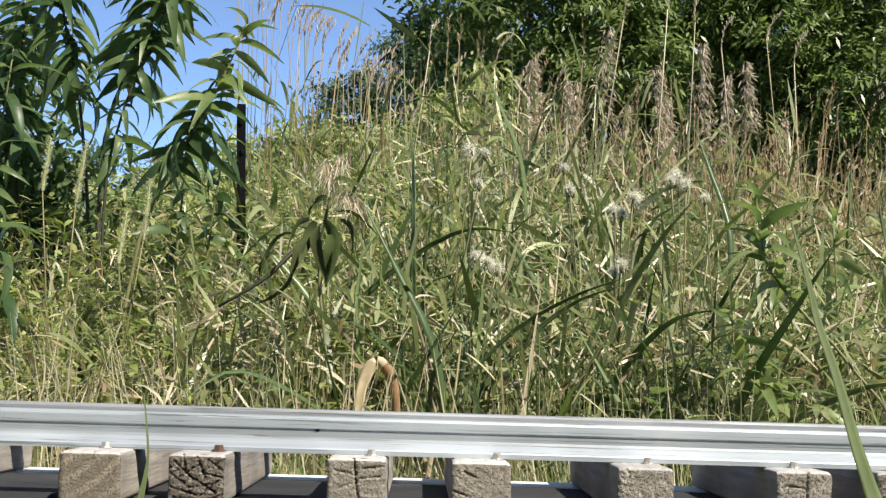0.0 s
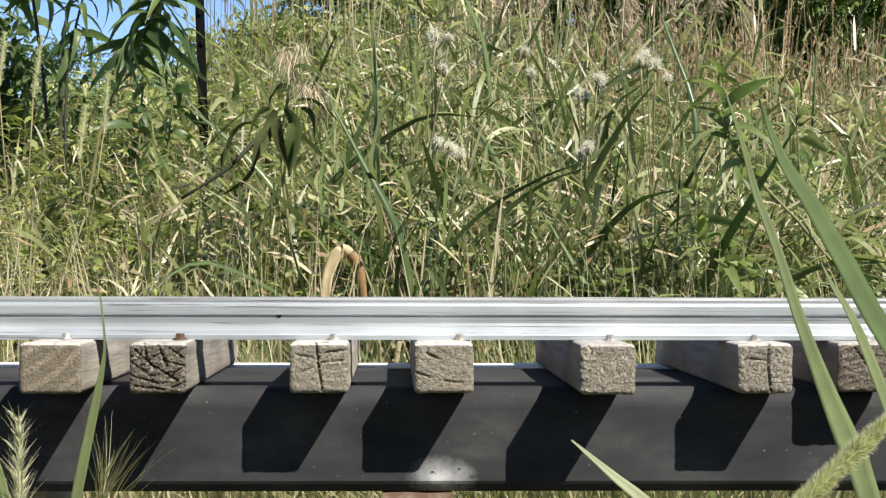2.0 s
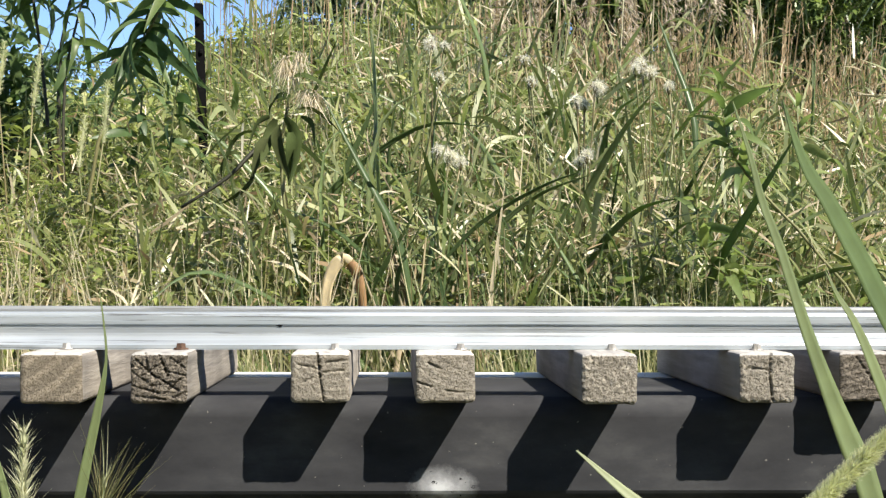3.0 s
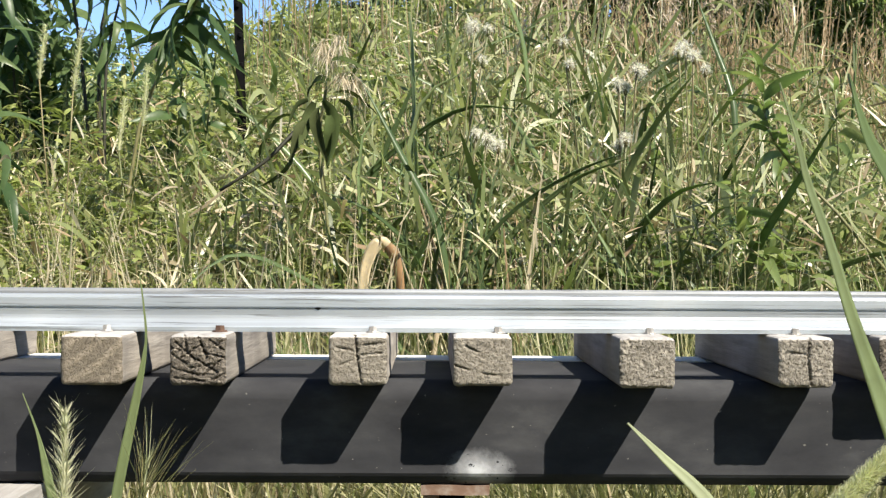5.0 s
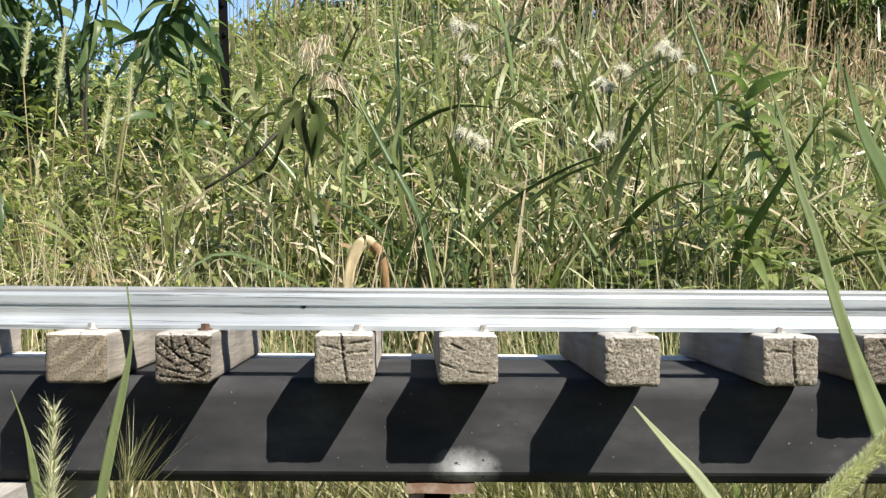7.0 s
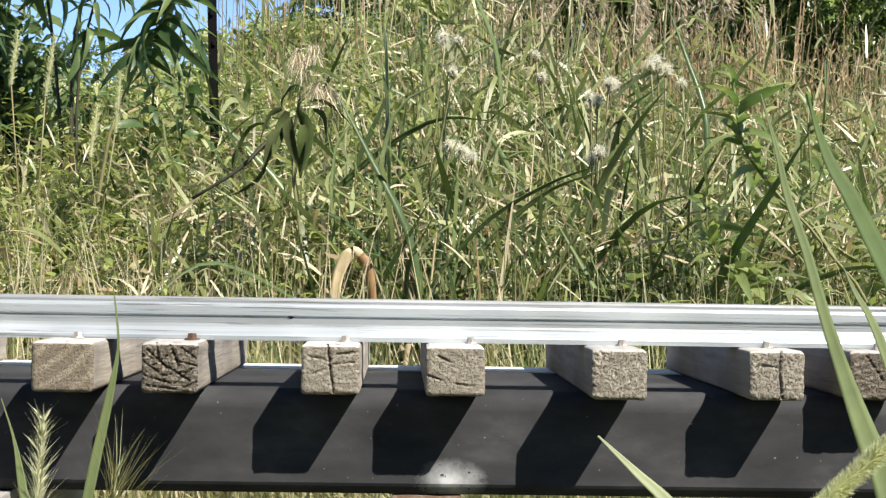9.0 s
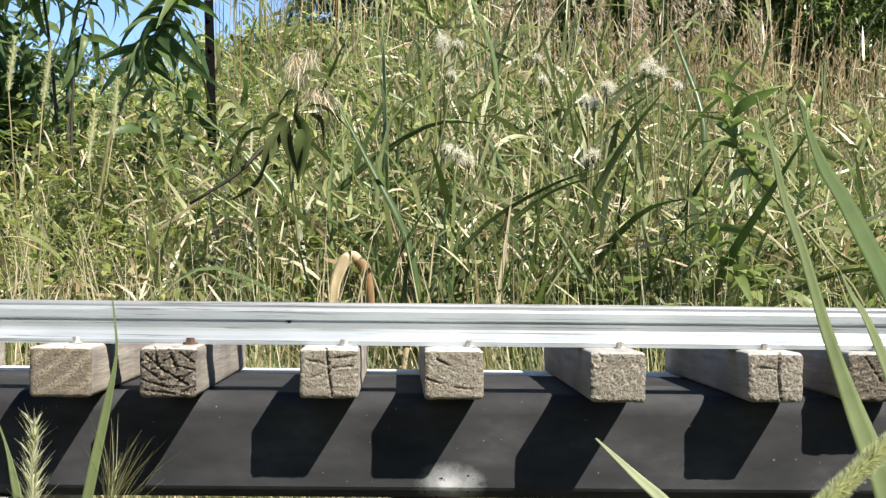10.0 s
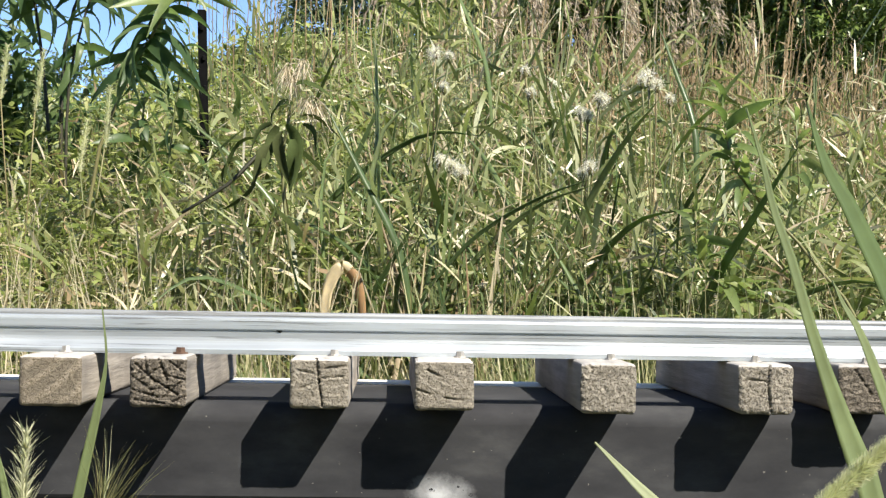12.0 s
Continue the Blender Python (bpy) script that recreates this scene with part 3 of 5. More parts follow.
def build_beam():
    t = thing("channel_beam", "black painted steel channel beam carrying the sleepers", "beam", (0, 0, 0))
    y0, y1, z1, z0 = 1.022, 1.222, SLEEPER_UNDER, 0.3437
    tk = 0.011
    prof = [(y0, z0 + 0.0086), (y0 + 0.0012, z0 + 0.0064), (y0 + 0.0034, z0 + 0.0034), (y0 + 0.0065, z0 + 0.0008)]
    prof += [(y0 + tk, z0), (y0 + tk + 0.002, z1 - 0.016), (y0 + tk + 0.010, z1 - 0.008), (y1 - tk - 0.010, z1 - 0.008), (y1 - tk - 0.002, z1 - 0.016), (y1 - tk, z0), (y1, z0)]
    prof += [(y1, z1 - 0.003), (y1 - 0.003, z1)]
    prof += [(y0 + 0.013 - 0.013 * math.sin(a), z1 - 0.013 + 0.013 * math.cos(a)) for a in (0.0, 0.26, 0.52, 0.78, 1.05, 1.31, 1.57)]
    n = len(prof)
    xs = np.linspace(TRACK_X0, TRACK_X1, 40)
    verts = [(x, y, z) for x in xs for y, z in prof]
    faces = [(i * n + k, (i + 1) * n + k, (i + 1) * n + (k + 1) % n, i * n + (k + 1) % n) for i in range(len(xs) - 1) for k in range(n)]
    faces += [tuple(range(n)), tuple((len(xs) - 1) * n + k for k in range(n))[::-1]]
    me = mesh_of("channel", verts, faces, M_PAINT, smooth=False)
    bend = {n - 2, n - 3, n - 4, n - 5, n - 6, n - 7}
    me.polygons.foreach_set("use_smooth", np.array([k in bend for i in range(len(xs) - 1) for k in range(n)] + [False, False], dtype=bool))
    part("channel", me, None, t)
    bm = bmesh.new()
    bmesh.ops.create_cube(bm, size=1, matrix=Matrix.Translation(((TRACK_X0 + TRACK_X1) / 2, 1.257, 0.4070)) @ Matrix.Diagonal((TRACK_X1 - TRACK_X0, 0.074, 0.0056, 1)))
    part("rear_flange", bm, M_PAINT, t)
    bm = bmesh.new()
    bmesh.ops.create_cube(bm, size=1, matrix=Matrix.Translation(((TRACK_X0 + TRACK_X1) / 2, 1.268, 0.4124)) @ Matrix.Diagonal((TRACK_X1 - TRACK_X0, 0.060, 0.0052, 1)))
    part("edge_strip", bm, M_STRIP, t, "bright bare metal edging strip")


build_beam()


def jagged_box(name, lo, hi, mat, seed, rough=0.002, cuts=5):
    bm = bmesh.new()
    c = [(a + b) / 2 for a, b in zip(lo, hi)]
    s = [b - a for a, b in zip(lo, hi)]
    bmesh.ops.create_cube(bm, size=1, matrix=Matrix.Translation(c) @ Matrix.Diagonal((*s, 1)))
    bmesh.ops.subdivide_edges(bm, edges=bm.edges[:], cuts=cuts, use_grid_fill=True)
    for v in bm.verts:
        q = v.co * 60 + Vector((seed, seed, seed))
        v.co += Vector((noise.noise(q), noise.noise(q + Vector((7, 0, 0))), noise.noise(q + Vector((0, 9, 0))))) * rough
    me = bpy.data.meshes.new(name)
    bm.to_mesh(me)
    bm.free()
    me.materials.append(mat)
    return me


def build_trestle(x, seed):
    """A timber prop: a cap across under the beam on one leg with a short foot."""
    t = thing("timber_trestle", "weathered grey timber block propping the steel beam", "support", group="trestles under the beam")
    part("cap", jagged_box("cap", (x - 0.05, 0.945, 0.300), (x + 0.05, 1.29, 0.3430), M_CAP, seed, 0.0009), None, t)
    part("leg", jagged_box("leg", (x - 0.030, 1.08, -0.03), (x + 0.030, 1.17, 0.300), M_WOOD, seed + 1), None, t)


def build_pier(x, seed):
    """A steel post with a rusted head plate."""
    t = thing("steel_pier", "rusted steel plate on a post under the beam", "support", group="piers under the beam")
    part("plate", jagged_box("plate", (x, 1.026, 0.3365), (x + 0.046, 1.20, 0.3434), M_RUST, seed, 0.0010), None, t, "flaking rusted plate")
    part("bracket", jagged_box("bracket", (x + 0.001, 1.030, 0.315), (x + 0.012, 1.19, 0.3364), M_RUST, seed + 1, 0.0008), None, t)
    v, f = tube([(x + 0.020, 1.10, -0.04), (x + 0.020, 1.10, 0.15), (x + 0.020, 1.10, 0.3385)], [0.012, 0.012, 0.012], 10)
    part("post", mesh_of("post", v, f, M_POST), None, t, "dark steel post")


for k, x in enumerate((-0.31, -1.9, -3.5, 1.6, 3.2)):
    build_trestle(x, 3 + 10 * k)
for k, x in enumerate((0.0, -2.7, 2.4, 4.1, -4.1)):
    build_pier(x, 8 + 10 * k)


# ---- meadow: what nobody could count ----
def stuff(name, pieces, material, label, category):
    v, q = merge(*pieces)
    return tagged(new(name, quads_mesh(name, v, q, material)), label, category, kind="stuff")


def herb_stems(n, xr, yr, height, rng, leaves=26, leaf=(0.018, 0.042), wedge=True):
    """Upright leafy herbs: returns the stems and the leaves as ribbons."""
    y = rng.uniform(yr[0] ** 0.5, yr[1] ** 0.5, n) ** 2
    x = rng.uniform(*xr, n) * (0.30 * y + 0.06 if wedge else 1.0)
    h = rng.uniform(*height, n) * (stand_top(x, y) - ground_z(x, y))
    base = np.stack([x, y, ground_z(x, y)], 1)
    head = np.stack([rng.normal(0, 0.12, n), rng.normal(0, 0.12, n), np.ones(n)], 1) * h[:, None]
    bend = np.stack([rng.normal(0, 0.08, n), rng.normal(0, 0.06, n), np.zeros(n)], 1) * h[:, None]
    side = unit(np.stack([np.ones(n), rng.normal(0, 0.3, n), np.zeros(n)], 1))
    stem = strips(base, head, side, rng.uniform(0.0018, 0.003, n), bend, 5, rng)
    t = rng.uniform(0.25, 1.0, (n, leaves)) ** 0.8
    p = (base[:, None] + head[:, None] * t[..., None] + bend[:, None] * (t ** 2)[..., None]).reshape(-1, 3)
    k = len(p)
    az = rng.uniform(0, 2 * math.pi, k)
    el = rng.normal(0.35, 0.4, k)
    ln = rng.uniform(*leaf, k) * (1.15 - 0.5 * t.reshape(-1))
    d = np.stack([np.cos(az) * np.cos(el), np.sin(az) * np.cos(el), np.sin(el)], 1)
    up = np.array([0, 0, 1.0])
    s = unit(np.cross(d, up) + rng.normal(0, 0.25, (k, 3)))
    bend2 = -up[None] * (ln * rng.uniform(0.1, 0.6, k))[:, None]
    prof = np.array([0.25, 0.95, 0.8, 0.03])
    lv = strips(p, d * ln[:, None], s, ln * rng.uniform(0.22, 0.42, k), bend2, 3, rng, prof)
    return stem, lv


def leafy_grass(n, xr, yr, frac, rng, leaves=6, leaf=(0.10, 0.26), width=(0.005, 0.010)):
    """Grass stems that carry long arching leaves at every joint; returns the stems and the leaves."""
    y = rng.uniform(yr[0] ** 0.5, yr[1] ** 0.5, n) ** 2
    x = rng.uniform(*xr, n) * (0.30 * y + 0.06)
    h = rng.uniform(*frac, n) * (stand_top(x, y) - ground_z(x, y))
    base = np.stack([x, y, ground_z(x, y)], 1)
    head = np.stack([rng.normal(0, 0.16, n), rng.normal(0, 0.12, n), np.ones(n)], 1) * h[:, None]
    bend = np.stack([rng.normal(0, 0.10, n), rng.normal(0, 0.08, n), np.zeros(n)], 1) * h[:, None]
    side = unit(np.stack([np.ones(n), rng.normal(0, 0.3, n), np.zeros(n)], 1))
    stem = strips(base, head, side, rng.uniform(0.002, 0.0035, n), bend, 5, rng)
    t = 0.30 + 0.70 * (np.arange(leaves)[None] + rng.random((n, leaves))) / leaves
    p = (base[:, None] + head[:, None] * t[..., None] + bend[:, None] * (t ** 2)[..., None]).reshape(-1, 3)
    k = len(p)
    az = rng.uniform(0, 2 * math.pi, k)
    el = rng.normal(0.85, 0.35, k)
    ln = rng.uniform(*leaf, k) * (1.1 - 0.35 * t.reshape(-1))
    d = np.stack([np.cos(az) * np.cos(el), np.sin(az) * np.cos(el), np.sin(el)], 1)
    up = np.array([0, 0, 1.0])
    s = unit(np.cross(d, up) + rng.normal(0, 0.35, (k, 3)))
    drop = -up[None] * (ln * rng.uniform(0.0, 0.75, k))[:, None]
    return stem, strips(p, d * ln[:, None], s, rng.uniform(*width, k), drop, 6, rng)


R = np.random.default_rng(11)
# thatch and short growth close behind the beam and out of sight beside and behind the camera
stuff("straw_thatch", [blades(9000, (-1.25, 1.25), (1.40, 2.2), (0.10, 0.42), (0.0018, 0.004), R, 0.9, 0.5),
                       blades(5200, (-1.25, 1.25), (1.65, 2.6), (0.34, 0.56), (0.0015, 0.0036), R, 0.5, 0.2)], M_STRAW, "pale dry straw thatch low among the grass", "straw")
stuff("short_grass", [blades(5000, (-1.25, 1.25), (1.50, 2.1), (0.20, 0.50), (0.002, 0.0045), R, 0.6, 0.3),
                      blades(2500, (-1.6, 1.6), (0.15, 0.75), (0.05, 0.14), (0.002, 0.005), R, 0.5, 0.4, wedge=False),
                      blades(2500, (-4.0, -1.0), (1.5, 4.0), (0.3, 0.9), (0.004, 0.009), R, 0.3, 0.3, wedge=False, segs=3),
                      blades(2500, (1.2, 4.0), (1.5, 4.0), (0.3, 0.9), (0.004, 0.009), R, 0.3, 0.3, wedge=False, segs=3)], M_GRASS_YELLOW, "short yellow-green grass around the track", "grass")
# the stand behind the track
FULL = (-1.2, 1.2)
g1, l1 = leafy_grass(640, (-0.38, 1.2), (1.85, 2.7), (0.60, 1.0), R, 7)
g2, l2 = leafy_grass(800, (-0.38, 1.2), (2.5, 3.8), (0.70, 1.05), R, 7)
g5, l5 = leafy_grass(260, (-1.2, -0.38), (1.85, 3.8), (0.60, 0.95), R, 7)
g3, l3 = leafy_grass(300, FULL, (1.6, 2.2), (0.6, 1.0), R, 7, (0.04, 0.10), (0.002, 0.004))
g4, l4 = leafy_grass(420, FULL, (1.85, 3.4), (0.60, 1.03), R, 7, (0.06, 0.17), (0.003, 0.0065))
stuff("grass_stems", [g1, g2, g3, g4, g5], M_STEM, "green and straw-coloured stems of leafy grass", "grass")
stuff("arching_grass_leaves", [l1, l2, l5], M_GRASS, "arching green leaves of tall meadow grass", "grass")
stuff("pale_grass_leaves", [l3], M_GRASS_YELLOW, "pale arching leaves of short grass", "grass")
stuff("dead_grass_leaves", [l4], M_STRAW, "dead straw-coloured leaves hanging on grass stems", "straw")
stuff("meadow_grass", [blades(2200, FULL, (1.95, 2.7), (0.55, 0.95), (0.003, 0.008), R, 0.45, 0.5, reach=True),
                       blades(2600, FULL, (2.5, 3.8), (0.65, 1.05), (0.003, 0.009), R, 0.34, 0.45, reach=True),
                       blades(4200, FULL, (3.6, 5.6), (0.75, 1.08), (0.004, 0.010), R, 0.20, 0.28, reach=True)], M_GRASS, "dense green meadow grass standing behind the track", "grass")
stuff("yellow_grass", [blades(2200, FULL, (1.8, 2.8), (0.50, 0.95), (0.002, 0.005), R, 0.5, 0.4, reach=True),
                       blades(2400, FULL, (2.6, 4.2), (0.65, 1.05), (0.002, 0.006), R, 0.36, 0.5, reach=True)], M_GRASS_YELLOW, "yellowing grass mixed through the meadow", "grass")
stuff("dead_leaves", [blades(900, FULL, (1.9, 3.0), (0.45, 0.95), (0.003, 0.007), R, 0.55, 0.6, reach=True),
                      blades(1000, (-0.5, 1.2), (2.6, 4.4), (0.6, 1.04), (0.0025, 0.006), R, 0.34, 0.7, reach=True)], M_STRAW, "dead tan grass leaves caught in the meadow", "straw")
stuff("tan_grass_stand", [blades(1150, (0.40, 1.25), (3.0, 4.3), (0.82, 1.04), (0.004, 0.009), R, 0.12, 0.12, reach=True),
                          blades(220, (-0.15, 0.6), (3.2, 4.4), (0.80, 1.02), (0.003, 0.007), R, 0.14, 0.2, reach=True)], M_TAN, "tan seeding grass standing in front of the trees", "grass")
stuff("reed_leaves", [blades(1000, (-0.12, 0.8), (1.85, 2.5), (0.60, 1.12), (0.005, 0.0105), R, 0.34, 0.28, 7, reach=True),
                      blades(1100, (-0.15, 0.9), (2.4, 3.3), (0.7, 1.08), (0.006, 0.0115), R, 0.28, 0.26, 7, reach=True)], M_REED, "broad dark green reed leaves", "reeds")
a1, b1 = herb_stems(820, (-1.2, -0.12), (1.85, 2.6), (0.62, 1.0), R, 38, (0.018, 0.050))
a2, b2 = herb_stems(820, (-1.2, -0.1), (2.4, 3.8), (0.75, 1.05), R, 36, (0.022, 0.055))
a3, b3 = herb_stems(260, (0.3, 1.2), (1.8, 2.4), (0.50, 0.8), R, 28, (0.018, 0.045))
stuff("herb_stems", [a1, a2, a3], M_STEM, "thin green stems of meadow herbs", "herbs")
stuff("herb_leaves", [b1, b2, b3], M_HERB, "small light green herb leaves filling the meadow", "herbs")


def litter(n, xr, yr, zr, length, width, rng, upright=0.5):
    """Broken bits of leaf and stalk caught in the stand, lying every way; zr as shares of the stand's height."""
    y = rng.uniform(yr[0] ** 0.5, yr[1] ** 0.5, n) ** 2
    x = rng.uniform(*xr, n) * (0.30 * y + 0.06)
    z = ground_z(x, y) + (stand_top(x, y) - ground_z(x, y)) * rng.uniform(*zr, n)
    ln = rng.uniform(*length, n)
    d = unit(rng.normal(0, 1, (n, 3)) + np.array([0, 0, upright])[None]) * ln[:, None]
    side = unit(np.cross(d, rng.normal(0, 1, (n, 3))))
    return strips(np.stack([x, y, z], 1), d, side, rng.uniform(*width, n), rng.normal(0, 0.16, (n, 3)) * ln[:, None], 3, rng, np.array([0.5, 1.0, 0.8, 0.08]))


R3 = np.random.default_rng(47)
stuff("fine_grass", [blades(7000, (0.20, 1.0), (1.48, 1.85), (0.40, 0.56), (0.0014, 0.003), R3, 0.6, 0.5),
                     blades(900, (-0.6, 0.3), (1.5, 1.8), (0.38, 0.54), (0.002, 0.005), R3, 0.3, 0.25)], M_GRASS_YELLOW, "fine yellow-green grass close behind the rails", "grass")
stuff("dry_stalks", [blades(1300, (-1.2, -0.1), (1.5, 1.95), (0.40, 0.60), (0.0012, 0.003), R3, 0.25, 0.12)], M_STRAW, "thin bleached stalks standing close behind the rails", "straw")
stuff("straw_litter", [litter(9500, (-0.55, 1.2), (1.85, 3.0), (0.0, 0.98), (0.025, 0.085), (0.0016, 0.0048), R3),
                       litter(4800, (-1.2, -0.5), (1.75, 2.8), (0.0, 0.86), (0.020, 0.075), (0.0014, 0.0038), R3),
                       litter(2600, (-0.3, 1.2), (2.9, 4.3), (0.2, 0.9), (0.04, 0.10), (0.002, 0.005), R3)], M_STRAW, "broken straw and dead leaf bits caught among the stems", "straw")
stuff("green_litter", [litter(8000, (-0.5, 1.2), (1.85, 3.0), (0.0, 0.98), (0.04, 0.12), (0.003, 0.0075), R3, 0.9)], M_GRASS, "short broken green grass leaves among the stems", "grass")
stuff("brown_litter", [litter(4200, FULL, (1.8, 3.4), (0.0, 0.95), (0.02, 0.06), (0.002, 0.006), R3)], M_TAN, "brown withered leaf bits among the stems", "leaves")
a4, b4 = herb_stems(240, (0.45, 1.2), (1.75, 2.5), (0.55, 0.95), R3, 26, (0.035, 0.085))
a5, b5 = herb_stems(150, (-0.35, 0.5), (1.9, 2.8), (0.45, 0.85), R3, 22, (0.03, 0.075))
stuff("lance_herb_stems", [a4, a5], M_STEM, "green stems of lance-leaved herbs", "herbs")
stuff("lance_herb_leaves", [b4, b5], M_BROAD_PALE, "fresh green lance leaves among the grass", "herbs")


def seed_spikes(n, xr, yr, frac, length, rng):
    """Stalks of seeding grass with a narrow bushy spike at the top."""
    y = rng.uniform(*yr, n)
    x = rng.uniform(*xr, n) * (0.30 * y + 0.06)
    h = (stand_top(x, y) - ground_z(x, y)) * rng.uniform(*frac, n)
    base = np.stack([x, y, ground_z(x, y)], 1)
    head = np.stack([rng.normal(0.03, 0.09, n), rng.normal(0, 0.08, n), np.ones(n)], 1) * h[:, None]
    side = unit(np.stack([np.ones(n), rng.normal(0, 0.4, n), np.zeros(n)], 1))
    stem = strips(base, head, side, np.full(n, 0.0022), np.zeros((n, 3)), 3, rng, np.ones(4))
    k = 16
    t = np.tile(np.linspace(0, 1, k), n)
    up = np.repeat(unit(head), k, 0)
    L = np.repeat(rng.uniform(*length, n), k)
    nod = np.repeat(rng.normal(0.1, 0.22, n), k)
    p = np.repeat(base + head, k, 0) + up * (t * L)[:, None] + np.array([1.0, 0, 0])[None] * (nod * L * t * t)[:, None]
    d = unit(up + rng.normal(0, 0.32, (n * k, 3)))
    s = unit(np.cross(d, rng.normal(0, 1, (n * k, 3))))
    return stem, strips(p, d * rng.uniform(0.010, 0.018, n * k)[:, None], s, rng.uniform(0.003, 0.0055, n * k) * (1.1 - 0.6 * t), np.zeros((n * k, 3)), 2, rng, np.array([0.5, 1.0, 0.1]))


h1, k1 = seed_spikes(430, (0.42, 1.25), (2.9, 4.4), (0.74, 1.0), (0.05, 0.11), R3)
h2, k2 = seed_spikes(80, (0.0, 0.45), (3.0, 4.4), (0.80, 0.98), (0.05, 0.10), R3)
stuff("tan_seed_spikes", [h1, k1, h2, k2], M_TAN, "narrow tan seed spikes of ripe grass before the trees", "grass")

# brighter dead leaves curled over among the green
R2 = np.random.default_rng(29)
stuff("curled_dead_leaves", [blades(330, (-0.45, 1.2), (1.9, 2.6), (0.45, 1.0), (0.003, 0.007), R2, 0.5, 0.9, 7, reach=True),
                             blades(420, (-0.3, 1.2), (2.5, 3.6), (0.6, 1.05), (0.003, 0.008), R2, 0.4, 0.8, 7, reach=True)], M_STRAW, "bleached dead leaves curled over among the grass", "straw")
# the meadow goes on beside and behind the camera, short where the camera stands
stuff("trodden_grass", [blades(9000, (-6, 6), (-5, 0.2), (0.04, 0.15), (0.004, 0.010), R2, 0.6, 0.4, 2, wedge=False),
                        blades(3500, (-5, 5), (0.2, 0.85), (0.04, 0.14), (0.003, 0.007), R2, 0.6, 0.4, 3, wedge=False),
                        blades(5000, (-5, 5), (0.85, 1.5), (0.06, 0.22), (0.003, 0.007), R2, 0.6, 0.5, 3, wedge=False)], M_GRASS_YELLOW, "short trodden grass around and under the track", "grass")
for side in (-1, 1):
    a, b = herb_stems(260, sorted((side * 1.3, side * 4.5)), (1.7, 4.2), (0.6, 1.0), R2, 18, (0.03, 0.06), wedge=False)
    stuff("side_herbs", [a, b], M_HERB, "leafy herbs standing along the track", "herbs")
    stuff("side_meadow", [blades(5200, sorted((side * 1.3, side * 5.5)), (1.45, 4.2), (0.35, 0.95), (0.006, 0.012), R2, 0.3, 0.35, 3, wedge=False),
                          blades(5200, sorted((side * 2.9, side * 8.0)), (4.2, 9.0), (0.5, 1.15), (0.008, 0.016), R2, 0.25, 0.3, 3, wedge=False)], M_GRASS, "tall meadow grass going on along the track", "grass")
stuff("back_meadow", [blades(9000, (-9, 9), (5.6, 14.0), (0.4, 0.75), (0.010, 0.020), R2, 0.3, 0.3, 3, wedge=False)], M_GRASS_YELLOW, "rough meadow grass under the far trees", "grass")


# ---- single plants ----
def lay(ob, at, az, el, roll=0.0, size=1.0):
    """Places a leaf that grows along its +x: az round the stem, el above level, in degrees."""
    ob.matrix_local = Matrix.Translation(at) @ pose(0, 0, 0, 0, 0, az) @ pose(0, 0, 0, 0, -el, 0) @ pose(0, 0, 0, roll, 0, 0) @ Matrix.Scale(size, 4)


LANCE = [leaf_mesh("leaf", 0.090, 0.0205, 0.9 + 0.35 * k, 0.30 + 0.1 * (k % 2), M_BROAD, 0.5 * (k - 1.5), wave=0.022) for k in range(4)]
LANCE_PALE = [leaf_mesh("leaf", 0.092, 0.0185, 0.8 + 0.25 * k, 0.35, M_BROAD_PALE, 0.5 * (k - 1.5), wave=0.02) for k in range(4)]
WILT = [leaf_mesh("leaf", 0.074, 0.0185, 0.9 + 0.3 * k, 0.5, M_DARKLEAF, 0.5 * (k - 1), wave=0.03) for k in range(3)]


def leafy_plant(name, label, category, ctrl, radius, leaves, meshes, stem_mat, seed, spread=1.0, droop=-8, start=0.3, group="", tip=None):
    """A stem through control points with lance leaves set spirally on it; the tip may carry paler leaves."""
    rng = random.Random(seed)
    base = Vector(ctrl[0])
    t = thing(name, label, category, base, group)
    pts = [p - base for p in curve_points(ctrl, 16)]
    v, f = tube(pts, [radius * (1 - 0.7 * i / 15) for i in range(16)], 6)
    part("stem", mesh_of("stem", v, f, stem_mat), None, t)
    az = rng.uniform(0, 360)
    for k in range(leaves):
        s = start + (1 - start) * k / max(1, leaves - 1)
        i = min(14, int(s * 15))
        p = pts[i].lerp(pts[i + 1], s * 15 - i)
        az += 137.5 + rng.uniform(-25, 25)
        pool = tip if tip and s > 0.72 else meshes
        ob = part("leaf", rng.choice(pool), None, t)
        lay(ob, p, az, (62 if s > 0.93 else 34 - 24 * (1 - s)) + rng.uniform(-30, 26) + droop, rng.uniform(-55, 55), spread * rng.uniform(0.55, 1.2) * (1.0 - 0.35 * max(0, s - 0.85) / 0.15))
    return t


gz = lambda x, y: float(ground_z(np.float64(x), np.float64(y)))
TALL = "tall dark green plant with long drooping lance leaves"
def behind(k, *points):
    """The same stem line, k times as far off."""
    return [(x * k, y * k, 0.5 + (z - 0.5) * k) if z > 0.3 else (x * k, y * k, gz(x * k, y * k)) for x, y, z in points]


